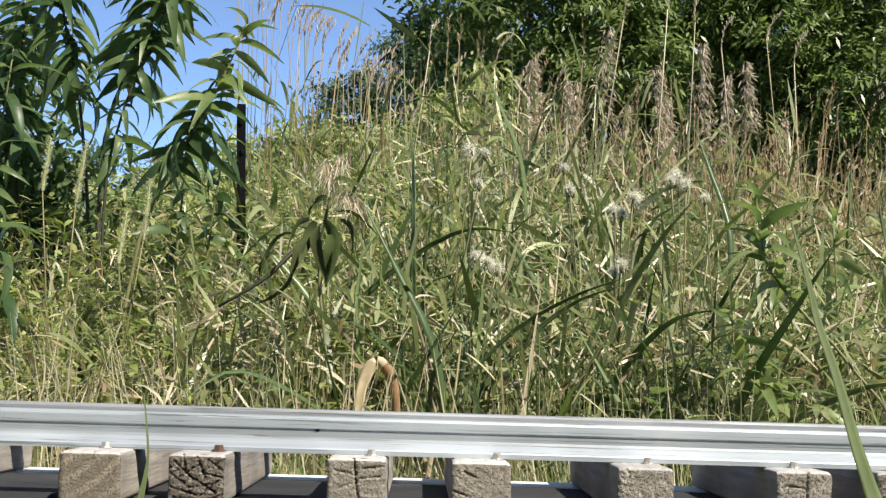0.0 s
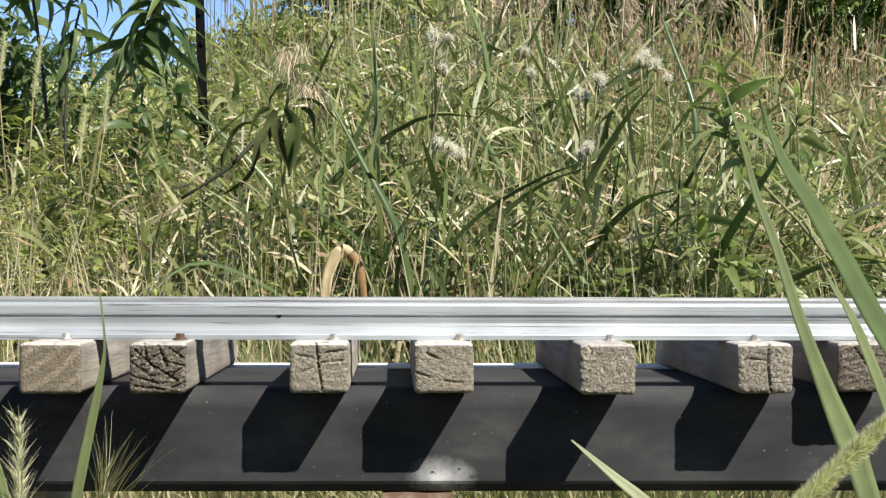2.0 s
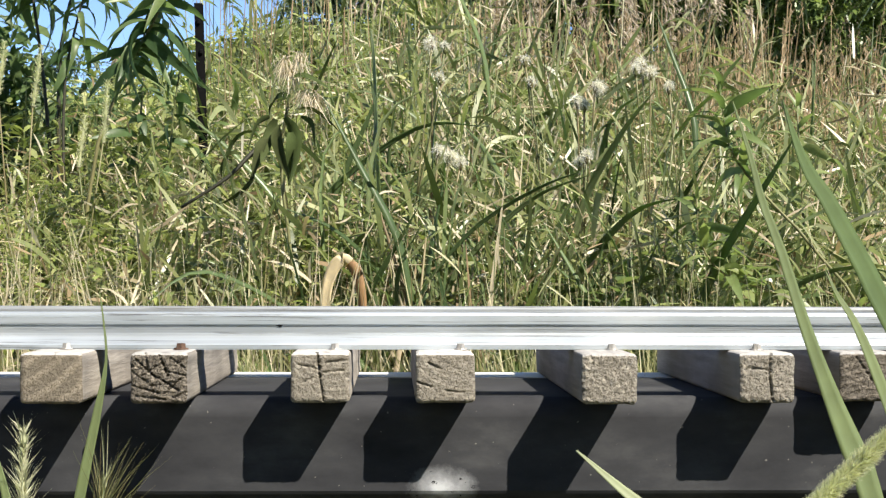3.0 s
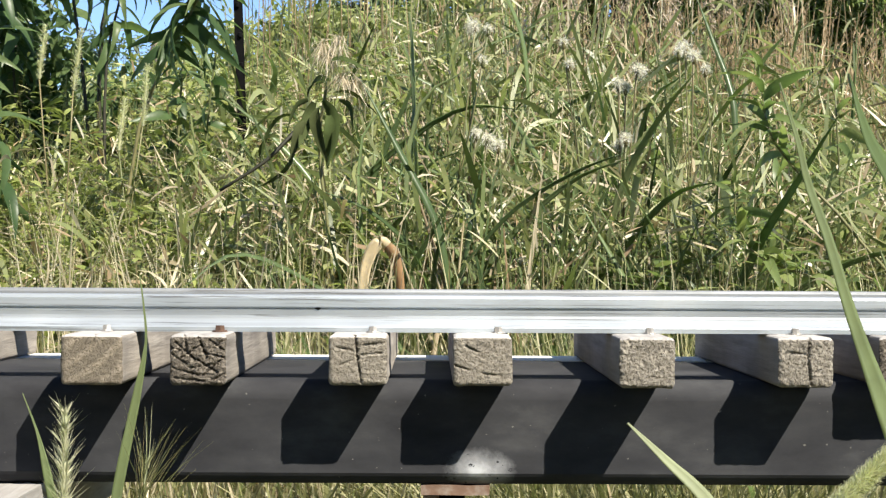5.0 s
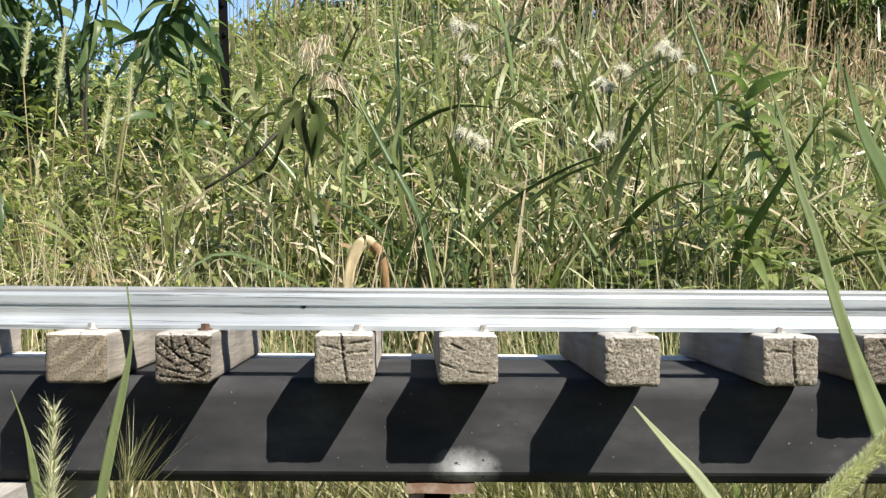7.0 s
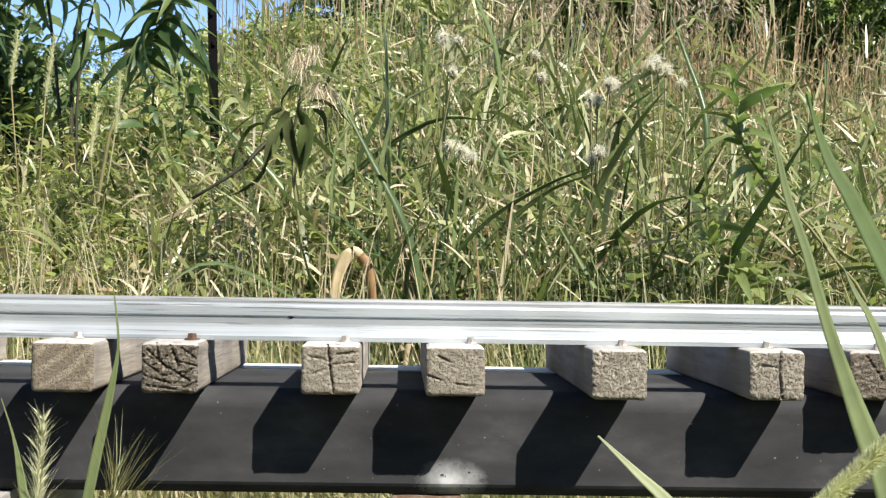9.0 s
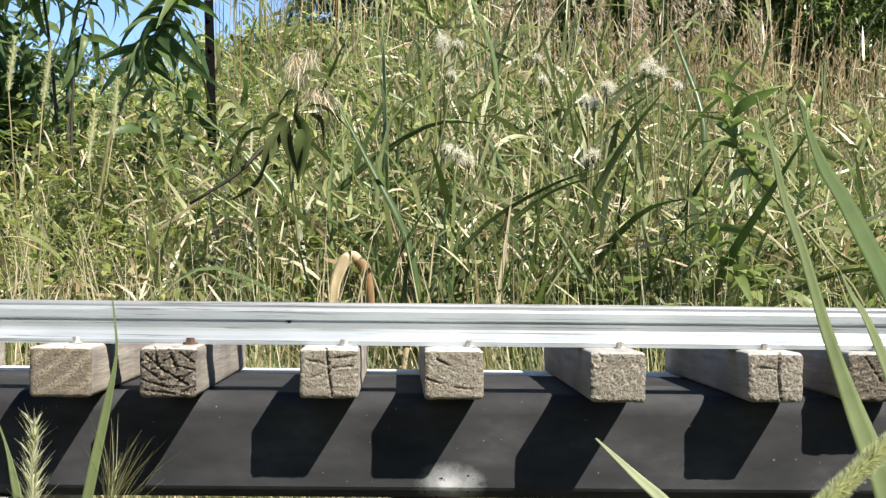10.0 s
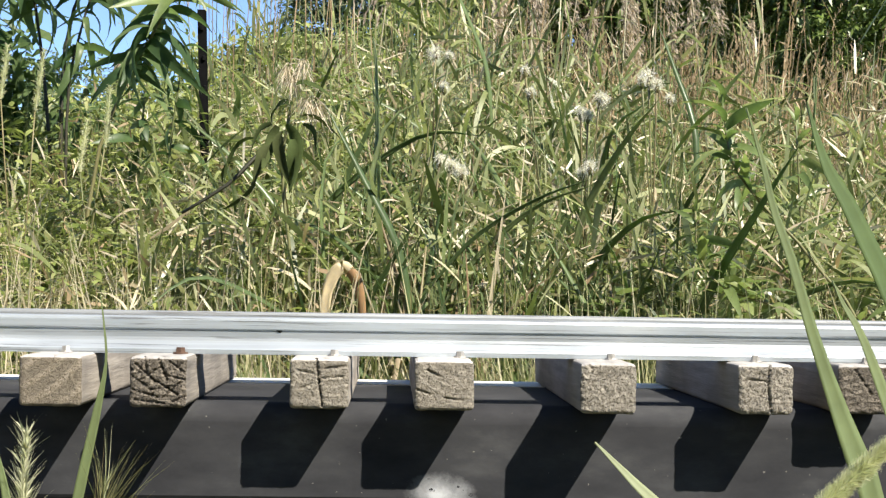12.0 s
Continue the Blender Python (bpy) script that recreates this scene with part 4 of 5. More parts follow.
TALLS = [
    leafy_plant("tall_weed", TALL, "plant", behind(1.25, (-0.50, 2.3, gz(-0.5, 2.3)), (-0.505, 2.3, 0.55), (-0.505, 2.3, 0.85), (-0.46, 2.3, 1.0), (-0.425, 2.3, 1.12), (-0.41, 2.3, 1.25)), 0.0056, 76, LANCE, M_DARKSTEM, 3, 1.22, -28, 0.52, "tall weeds beside the post"),
    leafy_plant("tall_weed", TALL, "plant", behind(1.25, (-0.52, 2.36, gz(-0.5, 2.3)), (-0.53, 2.36, 0.6), (-0.56, 2.36, 0.9), (-0.60, 2.36, 1.08), (-0.61, 2.36, 1.22)), 0.0052, 76, LANCE, M_DARKSTEM, 4, 1.22, -28, 0.52, "tall weeds beside the post"),
    leafy_plant("tall_weed", TALL, "plant", behind(1.25, (-0.47, 2.25, gz(-0.5, 2.3)), (-0.49, 2.25, 0.7), (-0.47, 2.25, 0.88), (-0.42, 2.25, 1.02), (-0.385, 2.25, 1.14)), 0.004, 50, LANCE, M_DARKSTEM, 5, 1.16, -30, 0.36, "tall weeds beside the post"),
    leafy_plant("tall_weed", "tall plant with a leaning stem and pale young leaves", "plant", [(-0.47, 2.2, gz(-0.47, 2.2)), (-0.44, 2.2, 0.6), (-0.393, 2.2, 0.775), (-0.355, 2.2, 0.85), (-0.316, 2.2, 0.927), (-0.279, 2.2, 1.02)], 0.0036, 62, LANCE, M_STEM, 6, 0.95, -28, 0.46, "tall weeds beside the post", LANCE_PALE),
    leafy_plant("tall_weed", TALL, "plant", behind(1.25, (-0.66, 2.5, gz(-0.66, 2.5)), (-0.68, 2.5, 0.6), (-0.70, 2.5, 0.95), (-0.68, 2.5, 1.2)), 0.005, 74, LANCE, M_DARKSTEM, 7, 1.22, -28, 0.52, "tall weeds beside the post"),
    leafy_plant("tall_weed", TALL, "plant", [(-0.60, 2.1, gz(-0.6, 2.1)), (-0.60, 2.1, 0.5), (-0.615, 2.1, 0.75), (-0.60, 2.1, 0.95)], 0.004, 38, LANCE, M_STEM, 8, 0.9, -28, 0.4, "tall weeds beside the post"),
    leafy_plant("tall_weed", TALL, "plant", [(-0.44, 2.6, gz(-0.4, 2.6)), (-0.44, 2.6, 0.5), (-0.43, 2.6, 0.80), (-0.40, 2.6, 0.98)], 0.004, 34, LANCE, M_STEM, 9, 0.9, -28, 0.4, "tall weeds beside the post"),
    leafy_plant("tall_weed", TALL, "plant", [(-0.36, 2.45, gz(-0.4, 2.45)), (-0.37, 2.45, 0.5), (-0.36, 2.45, 0.72), (-0.34, 2.45, 0.88)], 0.004, 24, LANCE, M_STEM, 10, 0.8, -28, 0.4, "tall weeds beside the post"),
]
MILK = "leafy green plant with pale lance leaves in the grass"
MILKS = [
    leafy_plant("milkweed", MILK, "plant", [(0.60, 1.8, gz(0.6, 1.8)), (0.59, 1.8, 0.40), (0.523, 1.8, 0.522), (0.454, 1.8, 0.597), (0.419, 1.8, 0.640), (0.406, 1.8, 0.678), (0.399, 1.8, 0.735)], 0.0026, 34, LANCE_PALE, M_STEM, 12, 0.78, 2, 0.55, "milkweeds in the meadow", LANCE_PALE),
    leafy_plant("milkweed", MILK, "plant", [(0.50, 1.75, gz(0.5, 1.75)), (0.49, 1.75, 0.40), (0.469, 1.75, 0.471), (0.396, 1.75, 0.500), (0.366, 1.75, 0.540), (0.362, 1.75, 0.590)], 0.0024, 36, LANCE_PALE, M_STEM, 13, 0.6, 0, 0.4, "milkweeds in the meadow"),
    leafy_plant("milkweed", MILK, "plant", [(0.46, 1.9, gz(0.4, 1.9)), (0.455, 1.9, 0.45), (0.445, 1.9, 0.60)], 0.0035, 20, LANCE_PALE, M_STEM, 14, 0.7, 0, 0.3, "milkweeds in the meadow"),
    leafy_plant("milkweed", MILK, "plant", [(0.60, 2.1, gz(0.62, 2.1)), (0.59, 2.1, 0.45), (0.575, 2.1, 0.74)], 0.0035, 26, LANCE_PALE, M_STEM, 15, 0.8, 0, 0.3, "milkweeds in the meadow"),
]
for k, (x, y, h) in enumerate(((-0.30, 2.6, 0.82), (-0.22, 2.9, 0.92), (-0.40, 3.0, 0.95), (-0.13, 2.8, 0.90))):
    leafy_plant("milkweed", MILK, "plant", [(x, y, gz(x, y)), (x + 0.01, y, h * 0.5), (x + 0.03, y, h)], 0.0035, 26, LANCE_PALE, M_STEM, 20 + k, 0.75, 0, 0.3, "milkweeds in the meadow")


def tuft_mesh(name, n, length, width, material, rng, spread=1.0, down=0.0, axis=(0, 0, 1)):
    """A bunch of fine hairs from one point."""
    a = rng.normal(0, 1, (n, 3)) * spread + np.array(axis)[None] * 0.6
    d = unit(a)
    ln = rng.uniform(0.5, 1.0, n) * length
    s = unit(np.cross(d, rng.normal(0, 1, (n, 3))))
    bend = rng.normal(0, 0.25, (n, 3)) * ln[:, None]
    bend[:, 2] -= down * ln
    v, q = strips(rng.normal(0, length * 0.12, (n, 3)), d * ln[:, None], s, np.full(n, width), bend, 3, rng, np.array([1, 0.9, 0.7, 0.3]))
    return quads_mesh(name, v, q, material)


def build_drooping_weed():
    """A bent stem with wilted dark leaves and hanging dry flower strands."""
    y = 1.85
    base = Vector((-0.105, y, gz(-0.105, y)))
    t = thing("wilted_weed", "bent weed with wilted dark leaves and dry flower strands", "plant", base)
    main = [p - base for p in curve_points([(-0.105, y, base.z), (-0.115, y, 0.45), (-0.133, y, 0.62), (-0.128, y, 0.694), (-0.112, y, 0.76)], 14)]
    v, f = tube(main, [0.0022] * 14, 6)
    part("stem", mesh_of("stem", v, f, M_STEM), None, t)
    arm = [Vector(p) - base for p in curve_points([(-0.135, y, 0.675), (-0.165, y - 0.02, 0.650), (-0.197, y - 0.03, 0.616), (-0.252, y - 0.03, 0.580)], 10)]
    v, f = tube(arm, [0.0036 - 0.0002 * i for i in range(10)], 6)
    part("side_stem", mesh_of("side_stem", v, f, M_DARKSTEM), None, t)
    rng = random.Random(9)
    spots = [(-0.128, 0.690, 0, -62, 1.35), (-0.138, 0.688, 200, -70, 1.0), (-0.132, 0.682, -90, -78, 1.1), (-0.165, 0.672, 190, -30, 1.1), (-0.168, 0.632, -60, -80, 0.95),
             (-0.112, 0.700, 10, -20, 0.9), (-0.120, 0.715, 170, -10, 0.85), (-0.118, 0.738, 20, 12, 0.75), (-0.148, 0.665, 215, -60, 0.9), (-0.215, 0.570, 15, -25, 0.7),
             (-0.120, 0.672, -40, -70, 1.0), (-0.145, 0.690, 235, -45, 0.95), (-0.182, 0.645, 200, -15, 0.8), (-0.108, 0.690, -20, -50, 0.9)]
    for x, z, az, el, size in spots:
        lay(part("leaf", rng.choice(WILT), None, t), Vector((x, y - 0.03, z)) - base, az + rng.uniform(-45, 45), el + rng.uniform(-8, 22), rng.uniform(-70, 70), 0.85 * size)
    nr = np.random.default_rng(4)
    strand = tuft_mesh("flower_head", 46, 0.024, 0.0013, M_PANICLE_PALE, nr, 0.42, 0.5, (0.2, 0, -1.0))
    for x, z in ((-0.112, 0.768), (-0.128, 0.762), (-0.102, 0.722), (-0.120, 0.750), (-0.088, 0.718)):
        ob = part("flower_head", strand, None, t, "pale drooping dry flower strands")
        ob.location = Vector((x, y - 0.02, z)) - base
        ob.rotation_euler = (0, 0, rng.uniform(0, 6))
        tagged(ob, kind="stuff")


build_drooping_weed()


# reed clumps: each long leaf is a part
REED_BLADES = []
for k in range(6):
    L = 0.62 + 0.05 * k
    c = (-1) ** k * (0.03 + 0.016 * k)
    REED_BLADES.append(ribbon_mesh("reed_leaf", [(0, 0, 0), (0.02 * c, 0, L * 0.35), (0.35 * c, 0, L * 0.7), (c * 1.1, 0, L * (0.98 - 0.04 * k))], [0.006, 0.0105, 0.0098, 0.006, 0.0008], (0.9, 0.45, 0), M_REED, 12, 0.0004, 0.16))
DEAD_BLADES = [ribbon_mesh("dead_leaf", [(0, 0, 0), (0.01, 0, 0.25), (0.05, 0, 0.42 + 0.03 * k), (0.13 + 0.02 * k, 0, 0.40), (0.17 + 0.02 * k, 0, 0.30)], [0.007, 0.010, 0.009, 0.006, 0.001], (0.5, 0.9, 0), M_STRAW, 12, 0.0004, 0.2) for k in range(3)]


def reed_clump(x, y, n, size, seed, dead=2):
    rng = random.Random(seed)
    t = thing("reed_clump", "clump of upright broad reed leaves with dead tan ones", "reeds", (x, y, gz(x, y)), "reed clumps in the meadow")
    for k in range(n + dead):
        ob = part("reed_leaf" if k < n else "dead_leaf", rng.choice(REED_BLADES if k < n else DEAD_BLADES), None, t)
        s = size * rng.uniform(0.75, 1.1)
        lean = rng.gauss(4, 13)
        ob.matrix_local = pose(rng.uniform(-0.04, 0.04), rng.uniform(-0.04, 0.04), 0, rng.uniform(-8, 8), lean, rng.uniform(0, 360)) @ Matrix.Scale(s, 4)


for k, (x, y, n, s) in enumerate(((-0.03, 1.95, 9, 0.98), (0.015, 2.05, 8, 1.12), (0.11, 1.85, 10, 0.90), (0.155, 1.95, 10, 0.88), (0.22, 1.85, 9, 0.80), (0.27, 1.9, 9, 0.82), (0.33, 2.0, 8, 0.92),
                                   (0.07, 2.2, 8, 1.1), (-0.10, 2.2, 6, 1.05), (0.18, 2.35, 8, 1.2), (0.30, 2.3, 7, 1.1), (0.02, 2.6, 7, 1.3), (-0.06, 1.8, 6, 0.6), (0.06, 1.75, 7, 0.58), (-0.15, 1.8, 5, 0.5), (0.20, 1.72, 6, 0.6))):
    reed_clump(x, y, n, s, 60 + k, 2 if y > 1.9 else 0)


REED_ARMS = [ribbon_mesh("reed_leaf", [(0, 0, 0), (0.01 * k, 0, 0.11), (0.03 + 0.02 * k, 0, 0.21), (0.06 + 0.035 * k, 0, 0.30 - 0.018 * k)], [0.006, 0.0105, 0.0095, 0.006, 0.0006], (0.75, 0.65, 0), M_REED, 12, 0.0004, 0.14) for k in range(5)]


def reed_plant(x, y, h, lean, n, seed):
    """A reed: a leaning jointed stem with long leaves standing off to alternate sides."""
    rng = random.Random(seed)
    t = thing("reed_plant", "leaning reed with long pointed green leaves", "reeds", (x, y, gz(x, y)), "reeds in the meadow")
    k = math.tan(radians(lean))
    pts = [Vector((k * h * s * (0.6 + 0.4 * s), 0, h * s)) for s in (0, 0.25, 0.5, 0.75, 1.0)]
    v, f = tube(pts, [0.0034, 0.0032, 0.0028, 0.0022, 0.0012], 6)
    part("stem", mesh_of("stem", v, f, M_STEM), None, t)
    for i in range(n):
        s = 0.34 + 0.62 * (i + rng.random() * 0.6) / n
        j = min(3, int(s * 4))
        p = pts[j].lerp(pts[j + 1], s * 4 - j)
        side = 1 if i % 2 else -1
        turn = rng.gauss(0, 38) + (0 if side > 0 else 180)
        ob = part("reed_leaf" if rng.random() > 0.2 or y < 2.0 else "dead_leaf", rng.choice(REED_ARMS), None, t)
        if ob.name.startswith("dead"):
            ob.data = DEAD_ARM
        ob.matrix_local = Matrix.Translation(p) @ pose(0, 0, 0, 0, lean * 0.8, 0) @ pose(0, 0, 0, 0, 0, turn) @ pose(0, 0, 0, 0, rng.uniform(10, 38), 0) @ Matrix.Scale(rng.uniform(0.6, 1.12), 4)


DEAD_ARM = ribbon_mesh("dead_leaf", [(0, 0, 0), (0.03, 0, 0.09), (0.08, 0, 0.10), (0.11, 0, 0.02), (0.12, 0, -0.05)], [0.006, 0.011, 0.010, 0.006, 0.001], (0.5, 0.85, 0), M_STRAW, 12, 0.0004, 0.2)
rr = random.Random(77)
for k in range(34):
    y = 1.80 + 0.022 * k
    x = (-0.045 + 0.235 * ((k * 0.618 + 0.21) % 1.0)) * y
    reed_plant(x, y, (float(stand_top(np.float64(x), np.float64(y))) - gz(x, y)) * rr.uniform(0.72, 1.04), rr.gauss(7, 9), rr.randint(6, 9), 500 + k)


DEAD_UPRIGHT = [ribbon_mesh("dead_leaf", [(0, 0, 0), (0.012 * (k - 1), 0, 0.22), (0.02 * (k - 1.5), 0.01, 0.40), (0.035 * (k - 1), 0.01, 0.52 + 0.03 * k)], [0.006, 0.011, 0.009, 0.001], (0.8, 0.55 - 0.4 * (k % 2), 0), (M_TAN, M_STRAW)[k % 2], 12, 0.0004, 0.22) for k in range(4)]


def dead_reed(x, y, n, size, seed):
    """A dead reed tuft: dry brown leaves still standing close together."""
    rng = random.Random(seed)
    t = thing("dead_reed", "dead brown reed tuft standing among green reeds", "reeds", (x, y, gz(x, y)), "dead reeds in the meadow")
    for k in range(n):
        ob = part("dead_leaf", rng.choice(DEAD_UPRIGHT), None, t)
        ob.matrix_local = pose(rng.uniform(-0.02, 0.02), rng.uniform(-0.02, 0.02), 0, rng.uniform(-6, 6), rng.gauss(2, 6), rng.uniform(0, 360)) @ Matrix.Scale(size * rng.uniform(0.75, 1.1), 4)


for k, (x, y, n, size) in enumerate(((0.105, 1.86, 9, 1.0), (0.13, 1.9, 8, 0.95), (0.02, 1.95, 6, 1.0), (0.19, 2.0, 6, 1.05), (-0.06, 2.0, 5, 1.0), (0.06, 2.3, 7, 1.3), (-0.30, 1.95, 4, 0.8), (0.36, 2.1, 5, 1.1))):
    dead_reed(x, y, n, size, 700 + k)


# down of ripe thistles
NR = np.random.default_rng(21)
DOWN = [tuft_mesh("seed_down", 560, 0.0078 + 0.0016 * k, 0.00045, M_FLUFF, NR, 1.0, 0.1) for k in range(3)]
DOWN_LOOSE = [tuft_mesh("seed_down", 620, 0.0135, 0.00045, M_FLUFF, NR, 0.8, 0.35, (1.2 * (1 if k else -1), 0, -0.1)) for k in range(2)]


def thistle(tops, y, seed, group="thistles gone to seed"):
    rng = random.Random(seed)
    x0 = tops[0][0] + rng.uniform(-0.03, 0.03)
    base = Vector((x0, y, gz(x0, y)))
    t = thing("thistle", "dry thistle with open heads of white down", "thistle", base, group)
    root = Vector((x0, y, tops[0][1] - 0.22)) - base
    v, f = tube([(0, 0, 0), root * 0.5 + Vector((0.006, 0, 0)), root], [0.0018, 0.0016, 0.0013], 6)
    part("stem", mesh_of("stem", v, f, M_STEM), None, t)
    for x, z, loose in tops:
        p = Vector((x, y + rng.uniform(-0.02, 0.02), z)) - base
        v, f = tube(curve_points([root, root.lerp(p, 0.5) + Vector((0, 0, -0.01)), p - Vector((0, 0, 0.004))], 6), [0.0013, 0.0012, 0.001, 0.001, 0.0011, 0.0018], 5)
        part("branch", mesh_of("branch", v, f, M_STEM), None, t)
        v, f = tube([p - Vector((0, 0, 0.012)), p - Vector((0, 0, 0.006)), p, p + Vector((0, 0, 0.004))], [0.0015, 0.0036, 0.0034, 0.002], 8)
        part("flower_head", mesh_of("flower_head", v, f, M_STEM), None, t)
        ob = part("seed_down", rng.choice(DOWN_LOOSE if loose else DOWN), None, t, "white fluffy seed down")
        ob.location = p
        ob.rotation_euler = (rng.uniform(-0.3, 0.3), rng.uniform(-0.4, 0.4), rng.uniform(-0.4, 0.4))
    return t


THISTLES = [
    thistle([(0.062, 0.822, 1), (0.080, 0.815, 0), (0.073, 0.771, 0)], 2.05, 1),
    thistle([(0.188, 0.799, 0), (0.196, 0.768, 0)], 2.05, 2),
    thistle([(0.066, 0.672, 1), (0.082, 0.664, 1), (0.097, 0.654, 0)], 2.05, 3),
    thistle([(0.283, 0.759, 1), (0.260, 0.742, 1), (0.270, 0.735, 0)], 2.05, 4),
    thistle([(0.352, 0.795, 1), (0.338, 0.782, 0), (0.362, 0.780, 0)], 2.05, 5),
    thistle([(0.385, 0.762, 0)], 2.05, 6),
    thistle([(0.269, 0.664, 0), (0.262, 0.655, 0)], 2.05, 7),
]


# seed heads on stalks
def spike_mesh(name, length, radius, material, rng, n=420, hair=0.006, fine=0.13):
    """A dense bristly cylindrical head along +z."""
    t = rng.random(n)
    ang = rng.uniform(0, 2 * math.pi, n)
    r = radius * np.minimum(1, np.minimum(6 * t + 0.3, 5 * (1 - t) + 0.25))
    p = np.stack([np.cos(ang) * r * 0.55, np.sin(ang) * r * 0.55, t * length], 1)
    d = np.stack([np.cos(ang), np.sin(ang), np.full(n, 0.9)], 1) + rng.normal(0, 0.3, (n, 3))
    ln = hair * rng.uniform(0.6, 1.2, n)
    s = unit(np.cross(d, rng.normal(0, 1, (n, 3))))
    core = tube([(0, 0, 0), (0, 0, length * 0.5), (0, 0, length)], [radius * 0.6, radius * 0.6, radius * 0.2], 8)
    v, q = strips(p, unit(d) * ln[:, None], s, np.full(n, hair * fine), np.zeros((n, 3)), 2, rng, np.array([1.0, 0.8, 0.1]))
    me = quads_mesh(name, v, q, material)
    bm = bmesh.new()
    bm.from_mesh(me)
    vs = [bm.verts.new(p) for p in core[0]]
    for f in core[1]:
        bm.faces.new([vs[i] for i in f])
    bm.to_mesh(me)
    bm.free()
    return me


def plume_mesh(name, length, n, material, rng, droop=0.8, fan=0.24):
    """An open nodding panicle: many small spikelets on side branches, hanging to one side."""
    t = rng.random(n) ** 0.8
    reach = length * fan * (1 - 0.75 * t) * rng.uniform(0.1, 1.0, n)
    ang = rng.normal(0.0, 1.1, n)
    p = np.stack([np.cos(ang) * reach, np.sin(ang) * reach, t * length - reach * droop * 0.6], 1)
    ln = rng.uniform(0.010, 0.020, n)
    d = unit(np.stack([np.cos(ang) * 0.6 + rng.normal(0, 0.3, n), np.sin(ang) * 0.5, -droop + rng.normal(0, 0.4, n)], 1))
    s = unit(np.cross(d, rng.normal(0, 1, (n, 3))))
    sp = strips(p, d * ln[:, None], s, ln * 0.17, np.zeros((n, 3)), 2, rng, np.array([0.5, 1.0, 0.1]))
    k = n // 5
    root = np.stack([np.zeros(k), np.zeros(k), np.maximum(0, t[:k] * length - 0.02)], 1)
    s2 = unit(np.cross(p[:k] - root, rng.normal(0, 1, (k, 3))))
    br = strips(root, p[:k] - root, s2, np.full(k, 0.0009), np.zeros((k, 3)), 2, rng, np.array([1.0, 1.0, 0.7]))
    v, q = merge(sp, br)
    return quads_mesh(name, v, q, material)


def brome_mesh(name, rng, material, length=0.085):
    n = 34
    t = np.linspace(0, 1, n)
    p = np.stack([0.30 * length * t ** 2, rng.normal(0, 0.001, n), length * (t - 0.22 * t ** 2)], 1)
    d = unit(np.stack([rng.normal(0.10, 0.16, n), rng.normal(0, 0.16, n), np.full(n, 1.0)], 1))
    s = unit(np.cross(d, rng.normal(0, 1, (n, 3))))
    v, q = strips(p, d * 0.014, s, np.full(n, 0.0020), np.zeros((n, 3)), 2, rng, np.array([0.6, 1.0, 0.1]))
    return quads_mesh(name, v, q, material)


TIMOTHY = [spike_mesh("seed_head", 0.075 + 0.01 * k, 0.0036, M_FOX, NR) for k in range(2)]
PLUMES = [plume_mesh("plume", 0.16 + 0.02 * k, 300, M_PANICLE, NR) for k in range(4)]
BROMES = [brome_mesh("seed_head", NR, M_PANICLE, 0.07 + 0.012 * k) for k in range(3)]


def stalk(name, label, category, group, x, y, ztop, head, stem_mat, seed, lean=0.03, radius=0.0016, turn=None):
    """A thin stalk from the ground up to ztop, with a seed head set on it."""
    rng = random.Random(seed)
    bx = x - rng.uniform(-lean, lean) * 3
    base = Vector((bx, y, gz(bx, y)))
    t = thing(name, label, category, base, group)
    top = Vector((x, y, ztop)) - base
    pts = curve_points([(0, 0, 0), top * 0.5 + Vector((rng.uniform(-0.015, 0.015), 0, 0)), top], 8)
    v, f = tube(pts, [radius * (1 - 0.05 * i) for i in range(8)], 5)
    part("stem", mesh_of("stem", v, f, stem_mat), None, t)
    if head is not None:
        ob = part("plume" if head in PLUMES else "seed_head", head, None, t)
        tagged(ob, kind="stuff")
        ob.location = top - Vector((0, 0, 0.002))
        ob.rotation_euler = (rng.uniform(-0.15, 0.15), rng.uniform(-0.12, 0.2), rng.uniform(-0.6, 0.6) if turn is None else turn)
    return t


for k, (x, z) in enumerate(((-0.546, 0.80), (-0.498, 0.785), (-0.434, 0.70), (-0.40, 0.735))):
    stalk("timothy_stalk", "timothy grass stalk with a pale cylindrical seed head", "grass", "timothy stalks", x, 2.1, z - 0.05, TIMOTHY[k % 2], M_STEM, 100 + k)
for k, (x, z) in enumerate(((0.22, 1.24), (0.263, 1.18), (0.30, 1.12), (0.395, 1.26), (0.45, 1.16), (0.612, 1.24), (0.68, 1.175), (0.587, 1.117), (0.72, 1.217), (0.223, 1.146), (0.856, 1.099), (0.52, 1.14), (0.65, 1.10), (0.34, 1.20))):
    stalk("reed_stalk", "reed stalk with a drooping brown-purple plume", "reeds", "reed stalks with plumes", x, 3.5 + 0.15 * math.sin(k * 2.1), z - 0.13, PLUMES[k % 4], M_TAN, 130 + k, 0.02, 0.002, 0.5 * math.sin(k * 1.7))
for k in range(44):
    x = -0.40 + 0.36 * ((k * 0.618) % 1.0) + 0.01 * math.sin(k)
    stalk("brome_stalk", "thin grass stalk with a nodding purple-brown head", "grass", "grass stalks against the sky", x, 2.9 + 0.02 * (k % 11), 1.03 + 0.24 * ((k * 0.381) % 1.0), BROMES[k % 3], M_TAN if k % 3 else M_STEM, 200 + k, 0.03, 0.0012)
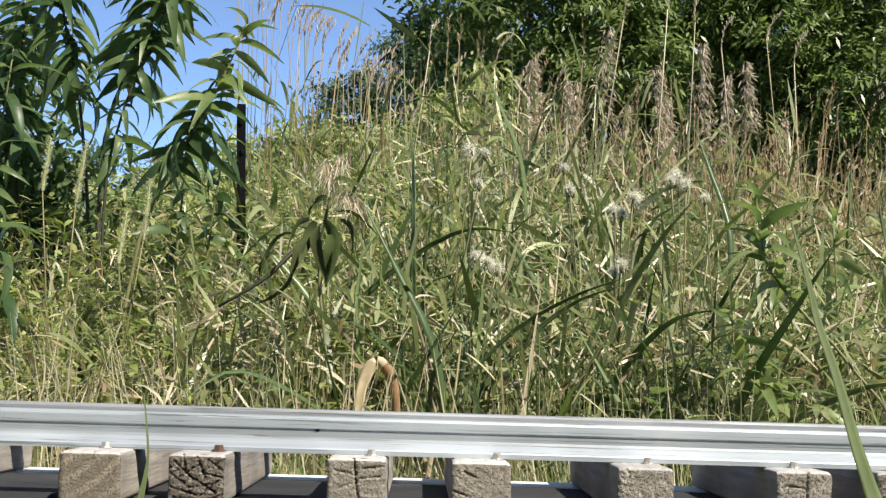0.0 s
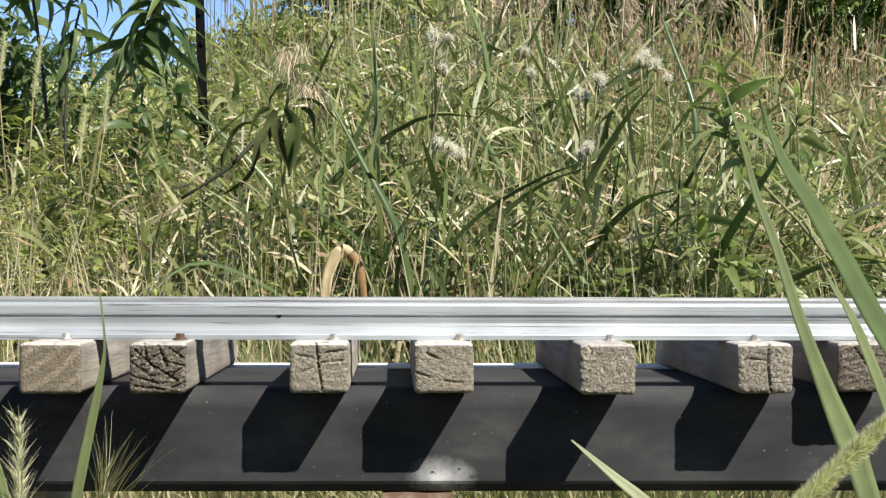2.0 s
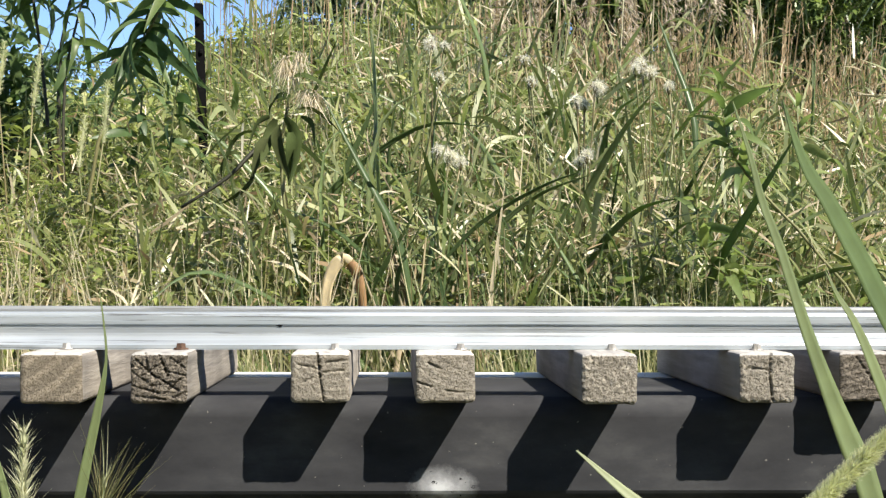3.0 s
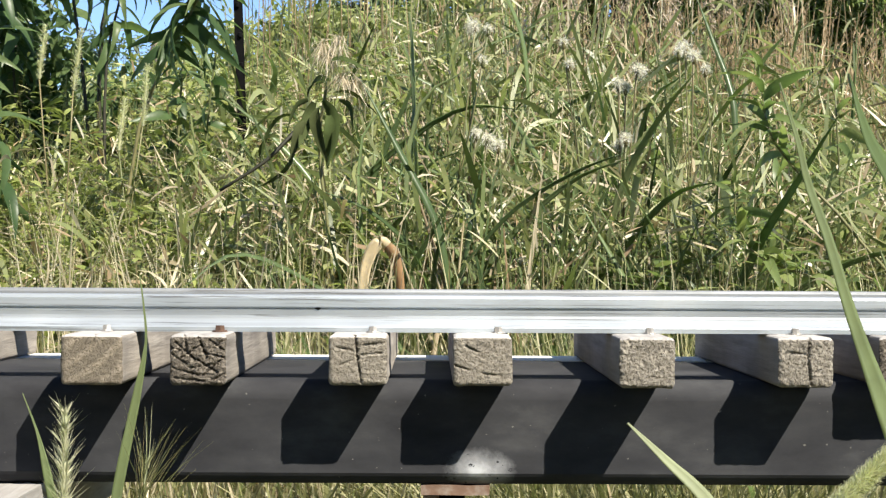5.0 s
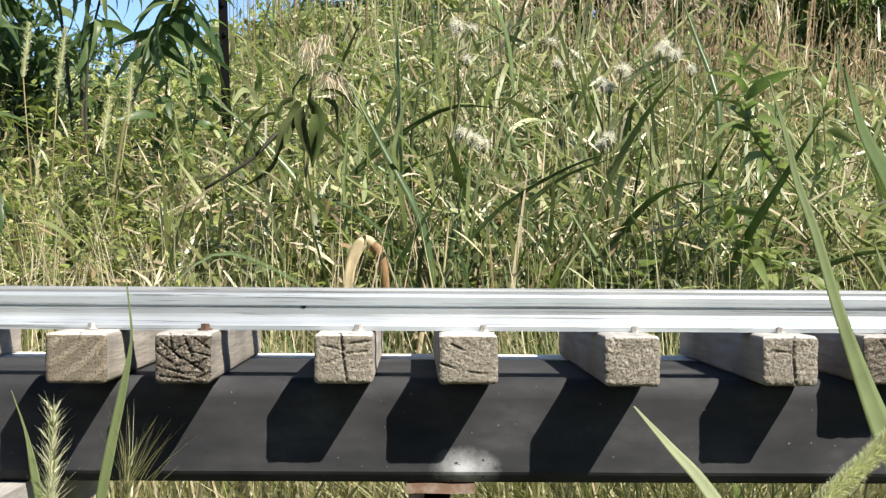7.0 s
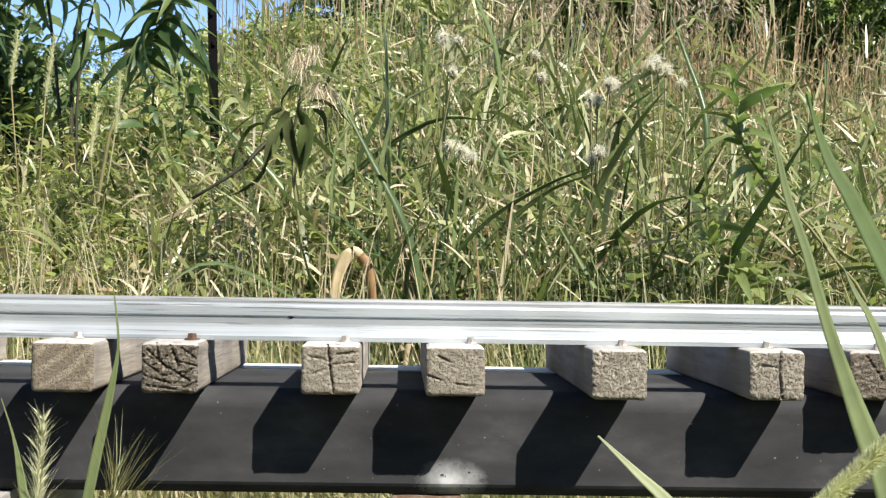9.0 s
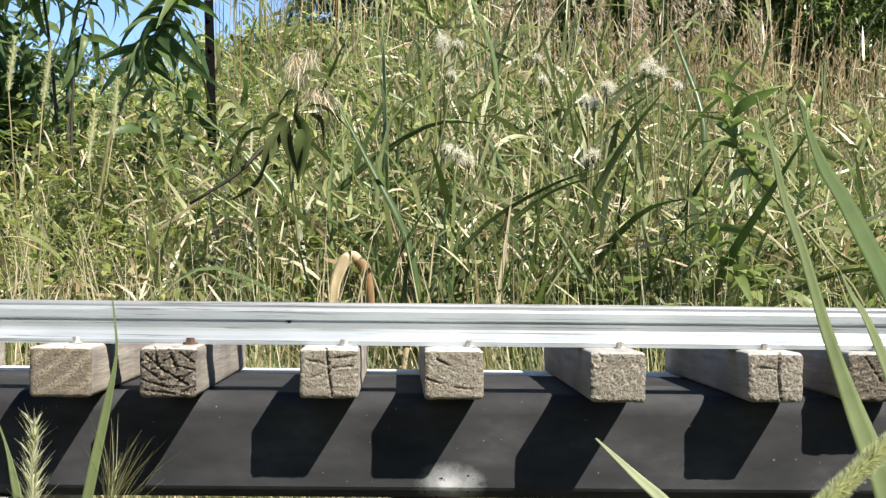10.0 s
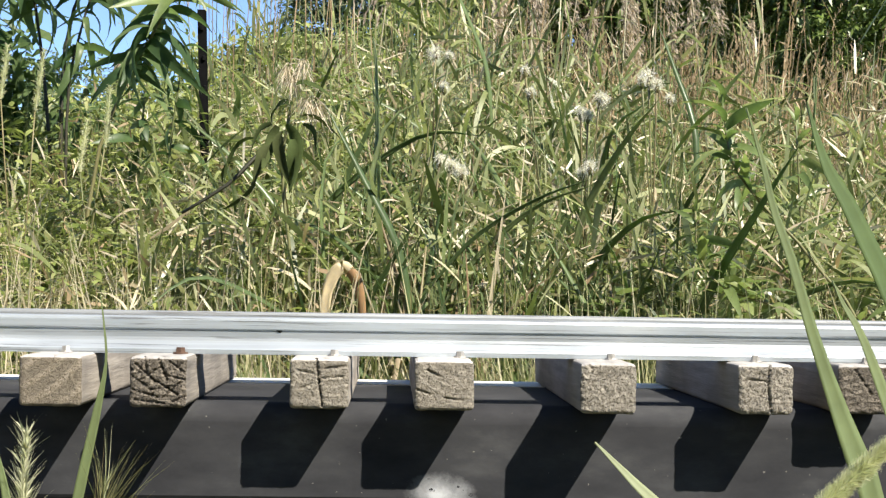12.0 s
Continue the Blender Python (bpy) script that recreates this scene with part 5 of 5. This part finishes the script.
for k in range(14):
    x = -0.10 + 0.95 * ((k * 0.618 + 0.3) % 1.0)
    stalk("brome_stalk", "tall straw-coloured grass stalk with a thin head", "grass", "tall dry stalks", x, 3.1 + 0.03 * (k % 7), 1.10 + 0.22 * ((k * 0.41) % 1.0), BROMES[k % 3], M_STRAW, 300 + k, 0.06, 0.0018)


def build_dry_leaf():
    y = 1.80
    t = thing("dry_leaf", "curled orange-brown dry leaf hooped over the grass", "leaf", (-0.06, y, gz(-0.06, y)))
    z = gz(-0.06, y)
    me = ribbon_mesh("blade", [(-0.020, 0, 0.30), (-0.016, 0, 0.46 - z), (-0.008, -0.002, 0.502 - z), (0.004, -0.006, 0.517 - z), (0.014, -0.008, 0.513 - z)], [0.009, 0.013, 0.016, 0.016, 0.013], (0.93, -0.3, 0.2), M_DRYLEAF, 20, 0.0004, 0.14)
    part("blade", me, None, t, "cream dry leaf blade")
    me = ribbon_mesh("folded_tip", [(0.0125, -0.008, 0.5135 - z), (0.020, -0.010, 0.503 - z), (0.027, -0.009, 0.475 - z), (0.030, -0.006, 0.43 - z)], [0.013, 0.015, 0.012, 0.009], (0.9, -0.4, 0.3), M_DRYLEAF_BROWN, 16, 0.0004, 0.14)
    part("folded_tip", me, None, t, "orange-brown folded leaf tip")
    v, f = tube([(-0.024, 0, 0), (-0.022, 0, 0.18), (-0.020, 0, 0.31)], [0.003, 0.0025, 0.002], 6)
    part("stem", mesh_of("stem", v, f, M_STRAW), None, t)


build_dry_leaf()


# ---- steel post, stone, trees ----
def build_post():
    y = 2.6
    t = thing("fence_post", "black painted steel fence post standing in the weeds", "post", (-0.298, y, gz(-0.298, y) - 0.03))
    H = 0.945
    lean = -0.0363
    bm = bmesh.new()
    for (w, d, oy) in ((0.0155, 0.004, 0.0), (0.004, 0.018, 0.011)):
        bmesh.ops.create_cube(bm, size=1, matrix=Matrix.Translation((0, oy, H / 2)) @ Matrix.Diagonal((w, d, H, 1)))
    for v in bm.verts:
        v.co.x += lean * v.co.z / H
    part("shaft", bm, M_POST, t)
    for k in range(17):
        z = 0.08 + k * 0.052
        bm = bmesh.new()
        bmesh.ops.create_cube(bm, size=1, matrix=Matrix.Translation((lean * z / H + 0.003 * math.sin(k), -0.004, z)) @ Matrix.Diagonal((0.007, 0.005, 0.010, 1)))
        bmesh.ops.bevel(bm, geom=bm.edges[:], offset=0.002, segments=1, affect="EDGES")
        part("stud", bm, M_POST, t)


build_post()


def withered_flower(x, y, z, size, seed):
    """A faded pinkish flower head on a bent stalk."""
    base = Vector((x + 0.03, y, gz(x, y)))
    t = thing("withered_flower", "faded pinkish flower head drooping on a stalk", "flower", base, "withered flowers")
    top = Vector((x, y, z)) - base
    v, f = tube(curve_points([(0, 0, 0), (0.01, 0, top.z * 0.6), top + Vector((0, 0, size * 0.5))], 9), [0.004] * 9, 6)
    part("stem", mesh_of("stem", v, f, M_STEM), None, t)
    rng = random.Random(seed)
    for k in range(14):
        me = leaf_mesh("petal", size * 1.7, size * 0.75, 1.6, 0.5, M_PETAL, rng.uniform(-0.6, 0.6), 6, 0.05)
        lay(part("petal", me, None, t), top + Vector((0, 0, size * 0.5)), k * 137.5, rng.uniform(-70, 15), rng.uniform(-40, 40), rng.uniform(0.7, 1.1))


withered_flower(-0.805, 4.5, 1.135, 0.042, 1)
withered_flower(-0.96, 3.6, 1.02, 0.035, 2)


def crown_mesh(name, blobs, clusters, per, leaf, material, rng, shell=0.55):
    """A crown: sprays of leaves scattered through overlapping ellipsoids (x, y, z, rx, ry, rz), thicker towards the outside."""
    w = np.array([b[3] * b[4] * b[5] for b in blobs]) ** 0.67
    pick = rng.choice(len(blobs), clusters, p=w / w.sum())
    B = np.array(blobs)[pick]
    d = unit(rng.normal(0, 1, (clusters, 3)))
    d[:, 1] = np.where(rng.random(clusters) < 0.75, -np.abs(d[:, 1]), d[:, 1])
    rad = (shell + (1 - shell) * rng.random(clusters)) * (1 + 0.10 * rng.normal(0, 1, clusters))
    c = B[:, :3] + d * B[:, 3:] * rad[:, None]
    # gather the sprays into clumps with gaps between
    hubs = c[rng.choice(clusters, max(8, clusters // 34))]
    near = np.argmin(((c[:, None, :] - hubs[None]) ** 2).sum(-1), 1)
    off = c - hubs[near]
    size = 0.16 * (B[:, 3] * B[:, 5]) ** 0.25 * 1.35
    lump = unit(off + rng.normal(0, 0.05, c.shape) + np.array([0, -0.03, 0.05])) * (size * rng.uniform(0.55, 1.05, clusters))[:, None]
    c = hubs[near] + lump * np.array([1.25, 1.0, 0.8])
    d = unit(lump)
    grow = unit(d + np.stack([rng.normal(0, 0.5, clusters), rng.normal(0, 0.5, clusters), rng.normal(-0.1, 0.4, clusters)], 1))
    k = clusters * per
    t = np.tile(np.linspace(-0.5, 0.5, per), clusters)
    C = np.repeat(c, per, 0)
    G = np.repeat(grow, per, 0)
    S = unit(np.cross(G, np.repeat(unit(rng.normal(0, 1, (clusters, 3))), per, 0)))
    sgn = np.where(np.arange(k) % 2, 1.0, -1.0)[:, None]
    ln = rng.uniform(*leaf, k)
    p = C + G * (t * leaf[1] * per * 0.33)[:, None]
    hd = unit(S * sgn + G * 0.6 + rng.normal(0, 0.25, (k, 3))) * ln[:, None]
    side = unit(np.cross(hd, rng.normal(0, 0.35, (k, 3)) + np.array([0, -0.55, 0.8])))
    bend = np.zeros((k, 3))
    bend[:, 2] = -0.25 * ln
    v, q = strips(p, hd, side, ln * 0.36, bend, 2, rng, np.array([0.3, 1.0, 0.05]))
    return quads_mesh(name, v, q, material)


def build_tree(name, label, base, height, blobs, clusters, per, leaf, material, seed, category="tree"):
    rng = np.random.default_rng(seed)
    pr = random.Random(seed)
    t = thing(name, label, category, base)
    b = Vector(base)
    r = height * 0.035
    v, f = tube(curve_points([(0, 0, -0.1), (0.05 * height * 0.3, 0, height * 0.3), (0, 0.02, height * 0.62)], 8), [r * (1.2 - 0.09 * i) for i in range(8)], 9)
    part("trunk", mesh_of("trunk", v, f, M_BARK), None, t)
    for bl in blobs[:7]:
        end = Vector(bl[:3]) - b
        s = Vector((0, 0, min(height * 0.55, max(0.15 * height, end.z * 0.5))))
        v, f = tube(curve_points([s, s.lerp(end, 0.5) + Vector((pr.uniform(-0.1, 0.1), 0, 0.1)), end], 6), [r * (0.55 - 0.08 * i) for i in range(6)], 6)
        part("limb", mesh_of("limb", v, f, M_BARK), None, t)
    me = crown_mesh("crown", [(x - b.x, y - b.y, z - b.z, rx, ry, rz) for x, y, z, rx, ry, rz in blobs], clusters, per, leaf, material, rng)
    part("crown", me, None, t)


build_tree("broadleaf_tree", "large broadleaf tree with dense dark green leaf sprays", (1.3, 9.4, gz(1.3, 9)), 5.6,
           [(0.55, 8.9, 2.75, 0.62, 0.6, 0.60), (1.15, 8.7, 2.35, 0.60, 0.6, 0.50), (1.0, 8.9, 3.1, 0.9, 0.8, 0.6), (0.35, 9.2, 2.2, 0.45, 0.5, 0.55), (1.6, 8.9, 2.8, 0.6, 0.7, 0.6), (0.9, 9.3, 1.7, 0.9, 0.5, 0.7), (1.6, 9.2, 4.2, 1.7, 1.2, 1.2)], 5600, 13, (0.032, 0.062), M_TREE, 31)
build_tree("broadleaf_tree", "broadleaf tree with sunlit light green leaf sprays", (2.6, 9.0, gz(2.6, 9)), 5.2,
           [(2.05, 8.5, 2.55, 0.50, 0.5, 0.5), (2.6, 8.4, 2.2, 0.55, 0.5, 0.6), (2.45, 8.6, 3.0, 0.8, 0.7, 0.6), (2.0, 8.7, 1.9, 0.5, 0.4, 0.5), (2.9, 8.6, 1.6, 0.7, 0.5, 0.7), (2.2, 8.9, 1.4, 0.9, 0.4, 0.6), (2.8, 9.0, 4.0, 1.4, 1.0, 1.1)], 5600, 13, (0.032, 0.062), M_TREE, 32)
build_tree("broadleaf_tree", "dense dark tree filling the back of the clearing", (2.2, 11.6, gz(1.3, 9)), 6.0,
           [(0.22 + 0.62 * k, 11.0 + 0.2 * (k % 2), 1.2 + 1.05 * r, 0.55, 0.4, 0.75) for k in range(8) for r in range(4)], 11500, 9, (0.07, 0.12), M_TREE, 46)
build_tree("shrub", "rounded grey-green shrub at the far edge of the meadow", (-0.55, 14.2, gz(0, 9)), 3.2,
           [(-0.75, 14.0, 2.9, 0.40, 0.4, 0.45), (-0.30, 14.0, 3.15, 0.45, 0.4, 0.50), (0.15, 14.0, 3.4, 0.5, 0.5, 0.6), (-0.5, 14.2, 2.2, 0.8, 0.4, 0.7), (-0.95, 14.0, 2.55, 0.28, 0.3, 0.35)], 2600, 7, (0.045, 0.085), M_TREE_FAR, 33, "shrub")
build_tree("shrub", "low shrub with yellow-green leaves behind the meadow", (-0.35, 7.0, gz(0, 7)), 1.4,
           [(-0.35, 7.0, 1.25, 0.30, 0.3, 0.30), (-0.05, 7.1, 1.45, 0.35, 0.3, 0.35), (0.2, 7.0, 1.55, 0.3, 0.3, 0.4)], 900, 7, (0.035, 0.06), M_HERB, 34, "shrub")
build_tree("shrub", "dark leafy shrub in the shade of the tall weeds", (-1.1, 3.4, gz(-1, 3.4)), 1.3,
           [(-1.02, 3.4, 0.95, 0.22, 0.25, 0.28), (-0.92, 3.5, 0.70, 0.25, 0.25, 0.25), (-1.15, 3.4, 1.2, 0.20, 0.2, 0.25)], 800, 7, (0.035, 0.065), M_BROAD, 35, "shrub")
build_tree("shrub", "low grey-green shrubs along the far meadow edge", (-2.0, 12.2, gz(0, 9)), 2.2,
           [(-2.6, 12.0, 1.7, 0.5, 0.4, 0.6), (-2.1, 12.1, 1.55, 0.5, 0.4, 0.6), (-1.6, 12.0, 1.5, 0.45, 0.4, 0.55), (-1.2, 12.0, 1.75, 0.35, 0.4, 0.6)], 1500, 7, (0.04, 0.08), M_TREE_FAR, 44, "shrub")
build_tree("shrub", "low leafy shrub behind the tall weeds", (-0.95, 4.6, gz(0, 4.6)), 1.2,
           [(-1.15, 4.6, 0.85, 0.25, 0.2, 0.28), (-0.85, 4.7, 0.80, 0.25, 0.2, 0.25), (-0.60, 4.6, 0.85, 0.20, 0.2, 0.25)], 900, 7, (0.03, 0.06), M_HERB, 45, "shrub")
build_tree("shrub", "bushy yellow-green shrub at the edge of the meadow", (-0.5, 5.4, gz(0, 5.4)), 1.2,
           [(-0.62, 5.4, 1.10, 0.20, 0.2, 0.22), (-0.42, 5.4, 1.18, 0.22, 0.2, 0.22), (-0.85, 5.5, 1.02, 0.22, 0.2, 0.22), (-0.22, 5.5, 1.2, 0.22, 0.2, 0.25)], 1100, 7, (0.028, 0.05), M_HERB, 47, "shrub")
# tall unseen trees added behind the camera to hold sky light off the beam
for k in range(7):
    x = -13.5 + 4.5 * k
    build_tree("broadleaf_tree", "unseen tree added behind the camera to block sky light", (x, -8.5, 0.0), 9.0,
               [(x, -8.5, 6.2, 2.3, 1.4, 2.8), (x + 1.2, -8.3, 3.4, 2.0, 1.2, 2.4), (x - 1.3, -8.3, 3.8, 2.0, 1.2, 2.5), (x, -8.0, 1.2, 2.4, 1.0, 1.2)], 1000, 6, (0.30, 0.5), M_TREE, 36 + k)


# ---- near plants between the camera and the track ----
def near_blade(name, label, base, ctrl, widths, side, mat=None):
    """ctrl: points of the blade in the world; the blade turns about its base."""
    b = Vector(base)
    t = thing(name, label, "grass", b, "near grass blades")
    part("blade", ribbon_mesh("blade", [Vector(p) - b for p in ctrl], widths, side, mat or M_FG, 22, 0.0003, 0.12), None, t)
    mid = [Vector(p) - b for p in ctrl]
    part("midrib", ribbon_mesh("midrib", mid, [max(0.0003, 0.09 * w) for w in widths], side, M_FG_PALE, 22, 0.0009, 0.0), None, t, "paler midrib along the blade")
    return t


FG_SLIM = near_blade("grass_blade", "slim green grass blade close before the rail", (0.235, 0.6, 0.28),
                     [(0.235, 0.6, 0.28), (0.2005, 0.6, 0.409), (0.1935, 0.6, 0.428), (0.1865, 0.6, 0.446), (0.180, 0.6, 0.464), (0.1737, 0.6, 0.4823), (0.1655, 0.6, 0.5096), (0.158, 0.6, 0.530), (0.1537, 0.6, 0.548), (0.1467, 0.6, 0.571)],
                     [0.007, 0.0112, 0.0115, 0.0088, 0.0066, 0.0054, 0.0044, 0.0036, 0.0024, 0.0004], (1, 0.3, 0))
FG_WIDE = near_blade("grass_blade", "broad dark green grass blade close before the track", (0.235, 0.5, 0.33),
                     [(0.235, 0.5, 0.33), (0.200, 0.5, 0.43), (0.1693, 0.5, 0.489), (0.1639, 0.5, 0.500), (0.1561, 0.5, 0.5144), (0.1503, 0.5, 0.525), (0.1445, 0.5, 0.534), (0.1400, 0.5, 0.545), (0.136, 0.5, 0.558)],
                     [0.006, 0.0098, 0.0102, 0.0098, 0.0088, 0.0076, 0.0058, 0.0030, 0.0004], (0.9, 0.5, 0), M_BROAD)
FG_THIN = near_blade("grass_blade", "thin pale grass blade tip beside the broad blade", (0.275, 0.7, 0.34),
                     [(0.275, 0.7, 0.34), (0.250, 0.7, 0.41), (0.2348, 0.7, 0.452), (0.2245, 0.7, 0.477), (0.2163, 0.7, 0.4906), (0.2109, 0.7, 0.502)],
                     [0.006, 0.0075, 0.0068, 0.0045, 0.0026, 0.0004], (0.9, 0.4, 0))
FG_TIP = near_blade("grass_blade", "pale green grass blade tip leaning up before the beam", (0.150, 0.55, 0.345),
                    [(0.150, 0.55, 0.345), (0.128, 0.55, 0.385), (0.108, 0.55, 0.412), (0.094, 0.55, 0.426), (0.080, 0.55, 0.440)],
                    [0.0064, 0.0066, 0.0056, 0.0034, 0.0006], (0.7, 0.5, 0.7), M_FG_PALE)
FG_LEFT = near_blade("grass_blade", "upright pale green grass blade with a thread-thin tip", (-0.170, 0.8, 0.30),
                     [(-0.170, 0.8, 0.30), (-0.163, 0.8, 0.36), (-0.158, 0.8, 0.39), (-0.151, 0.8, 0.425), (-0.1463, 0.8, 0.453), (-0.1478, 0.8, 0.474), (-0.150, 0.8, 0.490)],
                     [0.005, 0.0056, 0.0057, 0.0046, 0.0015, 0.0010, 0.0006], (1, 0.25, 0))


def near_ear(name, label, base, axis_top, bristles, length, mat, seed, spread, width, hairs):
    """An ear of grass with long awns rising along its axis."""
    rng = np.random.default_rng(seed)
    b = Vector(base)
    t = thing(name, label, "grass", b, "near grass ears")
    ax = np.array(axis_top) - np.array(base)
    L = np.linalg.norm(ax)
    u = ax / L
    v, f = tube([(0, 0, 0), Vector(ax) * 0.5, Vector(ax) * 0.97], [0.0016, 0.0013, 0.0005], 6)
    part("stem", mesh_of("stem", v, f, mat), None, t)
    tt = rng.uniform(*bristles, hairs)
    p = u[None] * (tt * L)[:, None] + rng.normal(0, 0.0007, (hairs, 3))
    out = rng.normal(0, 1, (hairs, 3))
    out -= (out @ u)[:, None] * u[None]
    d = unit(u[None] + unit(out) * rng.uniform(0.15, spread, hairs)[:, None])
    ln = length * rng.uniform(0.25, 1.0, hairs) * (1.15 - 0.55 * tt)
    s = unit(np.cross(d, rng.normal(0, 1, (hairs, 3))))
    awn = strips(p, d * ln[:, None], s, np.full(hairs, width), out * 0.10 * ln[:, None], 3, rng, np.array([1.0, 0.8, 0.5, 0.12]))
    tagged(part("awn", quads_mesh("awn", *awn, mat), None, t, "long pale awns"), kind="stuff")
    k = hairs // 2
    grain = strips(p[:k], d[:k] * 0.008, s[:k], np.full(k, 0.0012), np.zeros((k, 3)), 3, rng, np.array([0.5, 1.0, 0.8, 0.1]))
    tagged(part("spikelet", quads_mesh("spikelet", *grain, mat), None, t), kind="stuff")
    return t


EAR_A = near_ear("barley_ear", "bristly pale grass ear standing before the beam", (-0.190, 0.8, 0.33), (-0.189, 0.8, 0.420), (0.34, 0.95), 0.025, M_EAR, 51, 0.9, 0.00042, 300)
EAR_A_LEAF = ribbon_mesh("leaf", [(0.0, 0, 0.015), (-0.004, -0.002, 0.035), (-0.008, -0.003, 0.055), (-0.013, -0.003, 0.075), (-0.021, -0.003, 0.096)], [0.003, 0.005, 0.0045, 0.0014, 0.0004], (1, 0.3, 0), M_FG, 14, 0.0003, 0.1)
part("leaf", EAR_A_LEAF, None, EAR_A, "green sheath leaf")
EAR_B = near_ear("barley_ear", "green grass ear with long fine awns", (-0.147, 0.75, 0.335), (-0.136, 0.75, 0.395), (0.45, 0.98), 0.062, M_STEM, 52, 0.55, 0.0004, 80)


def build_foxtail():
    base = Vector((0.124, 0.55, 0.379))
    t = thing("foxtail_spike", "fuzzy pale cylindrical foxtail spike leaning over", "grass", base, "near grass ears")
    rng = np.random.default_rng(61)
    top = Vector((0.191, 0.55, 0.442)) - base
    q = top.to_track_quat("Z", "Y")
    me = spike_mesh("seed_head", top.length, 0.0036, M_FOX, rng, 9000, 0.0034, 0.07)
    ob = part("seed_head", me, None, t)
    ob.rotation_euler = q.to_euler()
    v, f = tube([(0, 0, 0), (-0.02, 0, -0.03), (-0.03, 0, -0.10)], [0.0014] * 3, 6)
    part("stem", mesh_of("stem", v, f, M_STEM), None, t)
    return t


FOXTAIL = build_foxtail()


# ---- what the wind moves ----
def sway(ob, rows):
    """Turns a plant about its base: rows of seconds and degrees (to the right, and away from the camera)."""
    x, y, z = ob.location
    walk(ob, [(t, pose(x, y, z, -b, a, 0)) for t, a, b in rows])


def gusts(seed, size, step=0.75):
    """Small irregular swinging from start to end."""
    rng = random.Random(seed)
    p = [rng.uniform(0, 6.28) for _ in range(4)]
    rows, t = [], 0.0
    while t < 12.001:
        rows.append((t, size * (0.6 * math.sin(1.9 * t + p[0]) + 0.4 * math.sin(4.3 * t + p[1])), 0.6 * size * math.sin(1.3 * t + p[2])))
        t += step
    return rows


def motions():
    sway(FG_SLIM, [(0.0, 0.3, 0), (0.5, 0.2, 0), (1.0, -0.8, 0), (1.5, -0.7, 0), (2.0, -1.1, 0), (2.5, -1.1, 0), (3.0, -0.8, 0), (4.0, -0.5, 0), (5.0, -0.2, 0), (5.5, -0.1, 0), (6.0, -0.4, 0), (6.5, 0.75, 0), (7.0, 0.05, 0), (8.0, 0.1, 0),
                   (9.0, 0.2, 0), (9.5, 0.2, 0), (10.0, 0.1, 0), (10.5, 0.0, 0), (11.0, 0.2, 0), (11.5, 0.0, 0), (12.0, 0.1, 0)])
    sway(FG_WIDE, [(0.0, 4.5, 0), (0.5, 2.6, 0), (1.0, -0.3, 0), (1.5, -0.6, 0), (2.0, -1.4, 0), (2.5, -1.2, 0), (3.0, 0.2, 0), (4.0, 1.2, 0), (5.0, 2.4, 0), (5.5, 2.2, 0), (6.0, 3.0, 0), (6.5, 6.0, 0), (7.0, 3.2, 0), (8.0, 1.8, 0),
                   (9.0, 0.9, 0), (9.5, 0.9, 0), (10.0, 0.4, 0), (10.5, 0.0, 0), (11.0, 1.6, 0), (11.5, 1.7, 0), (12.0, 2.0, 0)])
    sway(FG_THIN, [(0.0, 1.5, 0), (1.0, -0.6, 0), (2.5, -0.8, 0), (4.0, 1.0, 0), (5.5, 2.6, 0), (6.5, 4.0, 0), (8.0, 1.5, 0), (9.0, 0.4, 0), (10.5, 0.0, 0), (12.0, 0.6, 0)])
    sway(FG_TIP, [(0.0, 1.0, 0), (0.5, -1.0, 0), (1.0, -4.0, 0), (1.5, -3.5, 0), (2.0, -4.3, 0), (2.5, -3.9, 0), (3.0, -4.1, 0), (4.0, -2.4, 0), (5.0, -0.9, 0), (5.5, -0.2, 0), (6.0, -1.0, 0), (6.3, 4.0, 0), (6.5, 9.6, 0), (6.7, 7.5, 0), (7.0, 3.4, 0),
                  (8.0, 0.2, 0), (9.0, -1.7, 0), (9.5, -1.8, 0), (10.0, -2.0, 0), (10.5, -3.4, 0), (11.0, 0.1, 0), (11.5, 1.1, 0), (12.0, 0.3, 0)])
    sway(EAR_A, [(0.0, -2.0, 0), (0.5, -1.9, 0), (1.0, -1.2, 0), (2.5, -1.4, 0), (3.0, -0.2, 0), (4.0, 0.2, 0), (5.5, 0.0, 0), (6.5, 0.5, 0), (7.0, 1.3, 0), (8.0, 2.0, 0), (9.0, 2.6, 0), (9.5, 3.0, 0), (10.0, 0.0, 0), (10.5, 0.3, 0), (11.0, 2.0, 0), (11.5, 3.4, 0), (12.0, 1.2, 0)])
    sway(EAR_B, gusts(5, 1.5))
    for k, ob in enumerate(THISTLES):
        sway(ob, gusts(20 + k, 0.35))
    for k, ob in enumerate(TALLS + MILKS):
        sway(ob, gusts(40 + k, 0.22, 1.0))


motions()
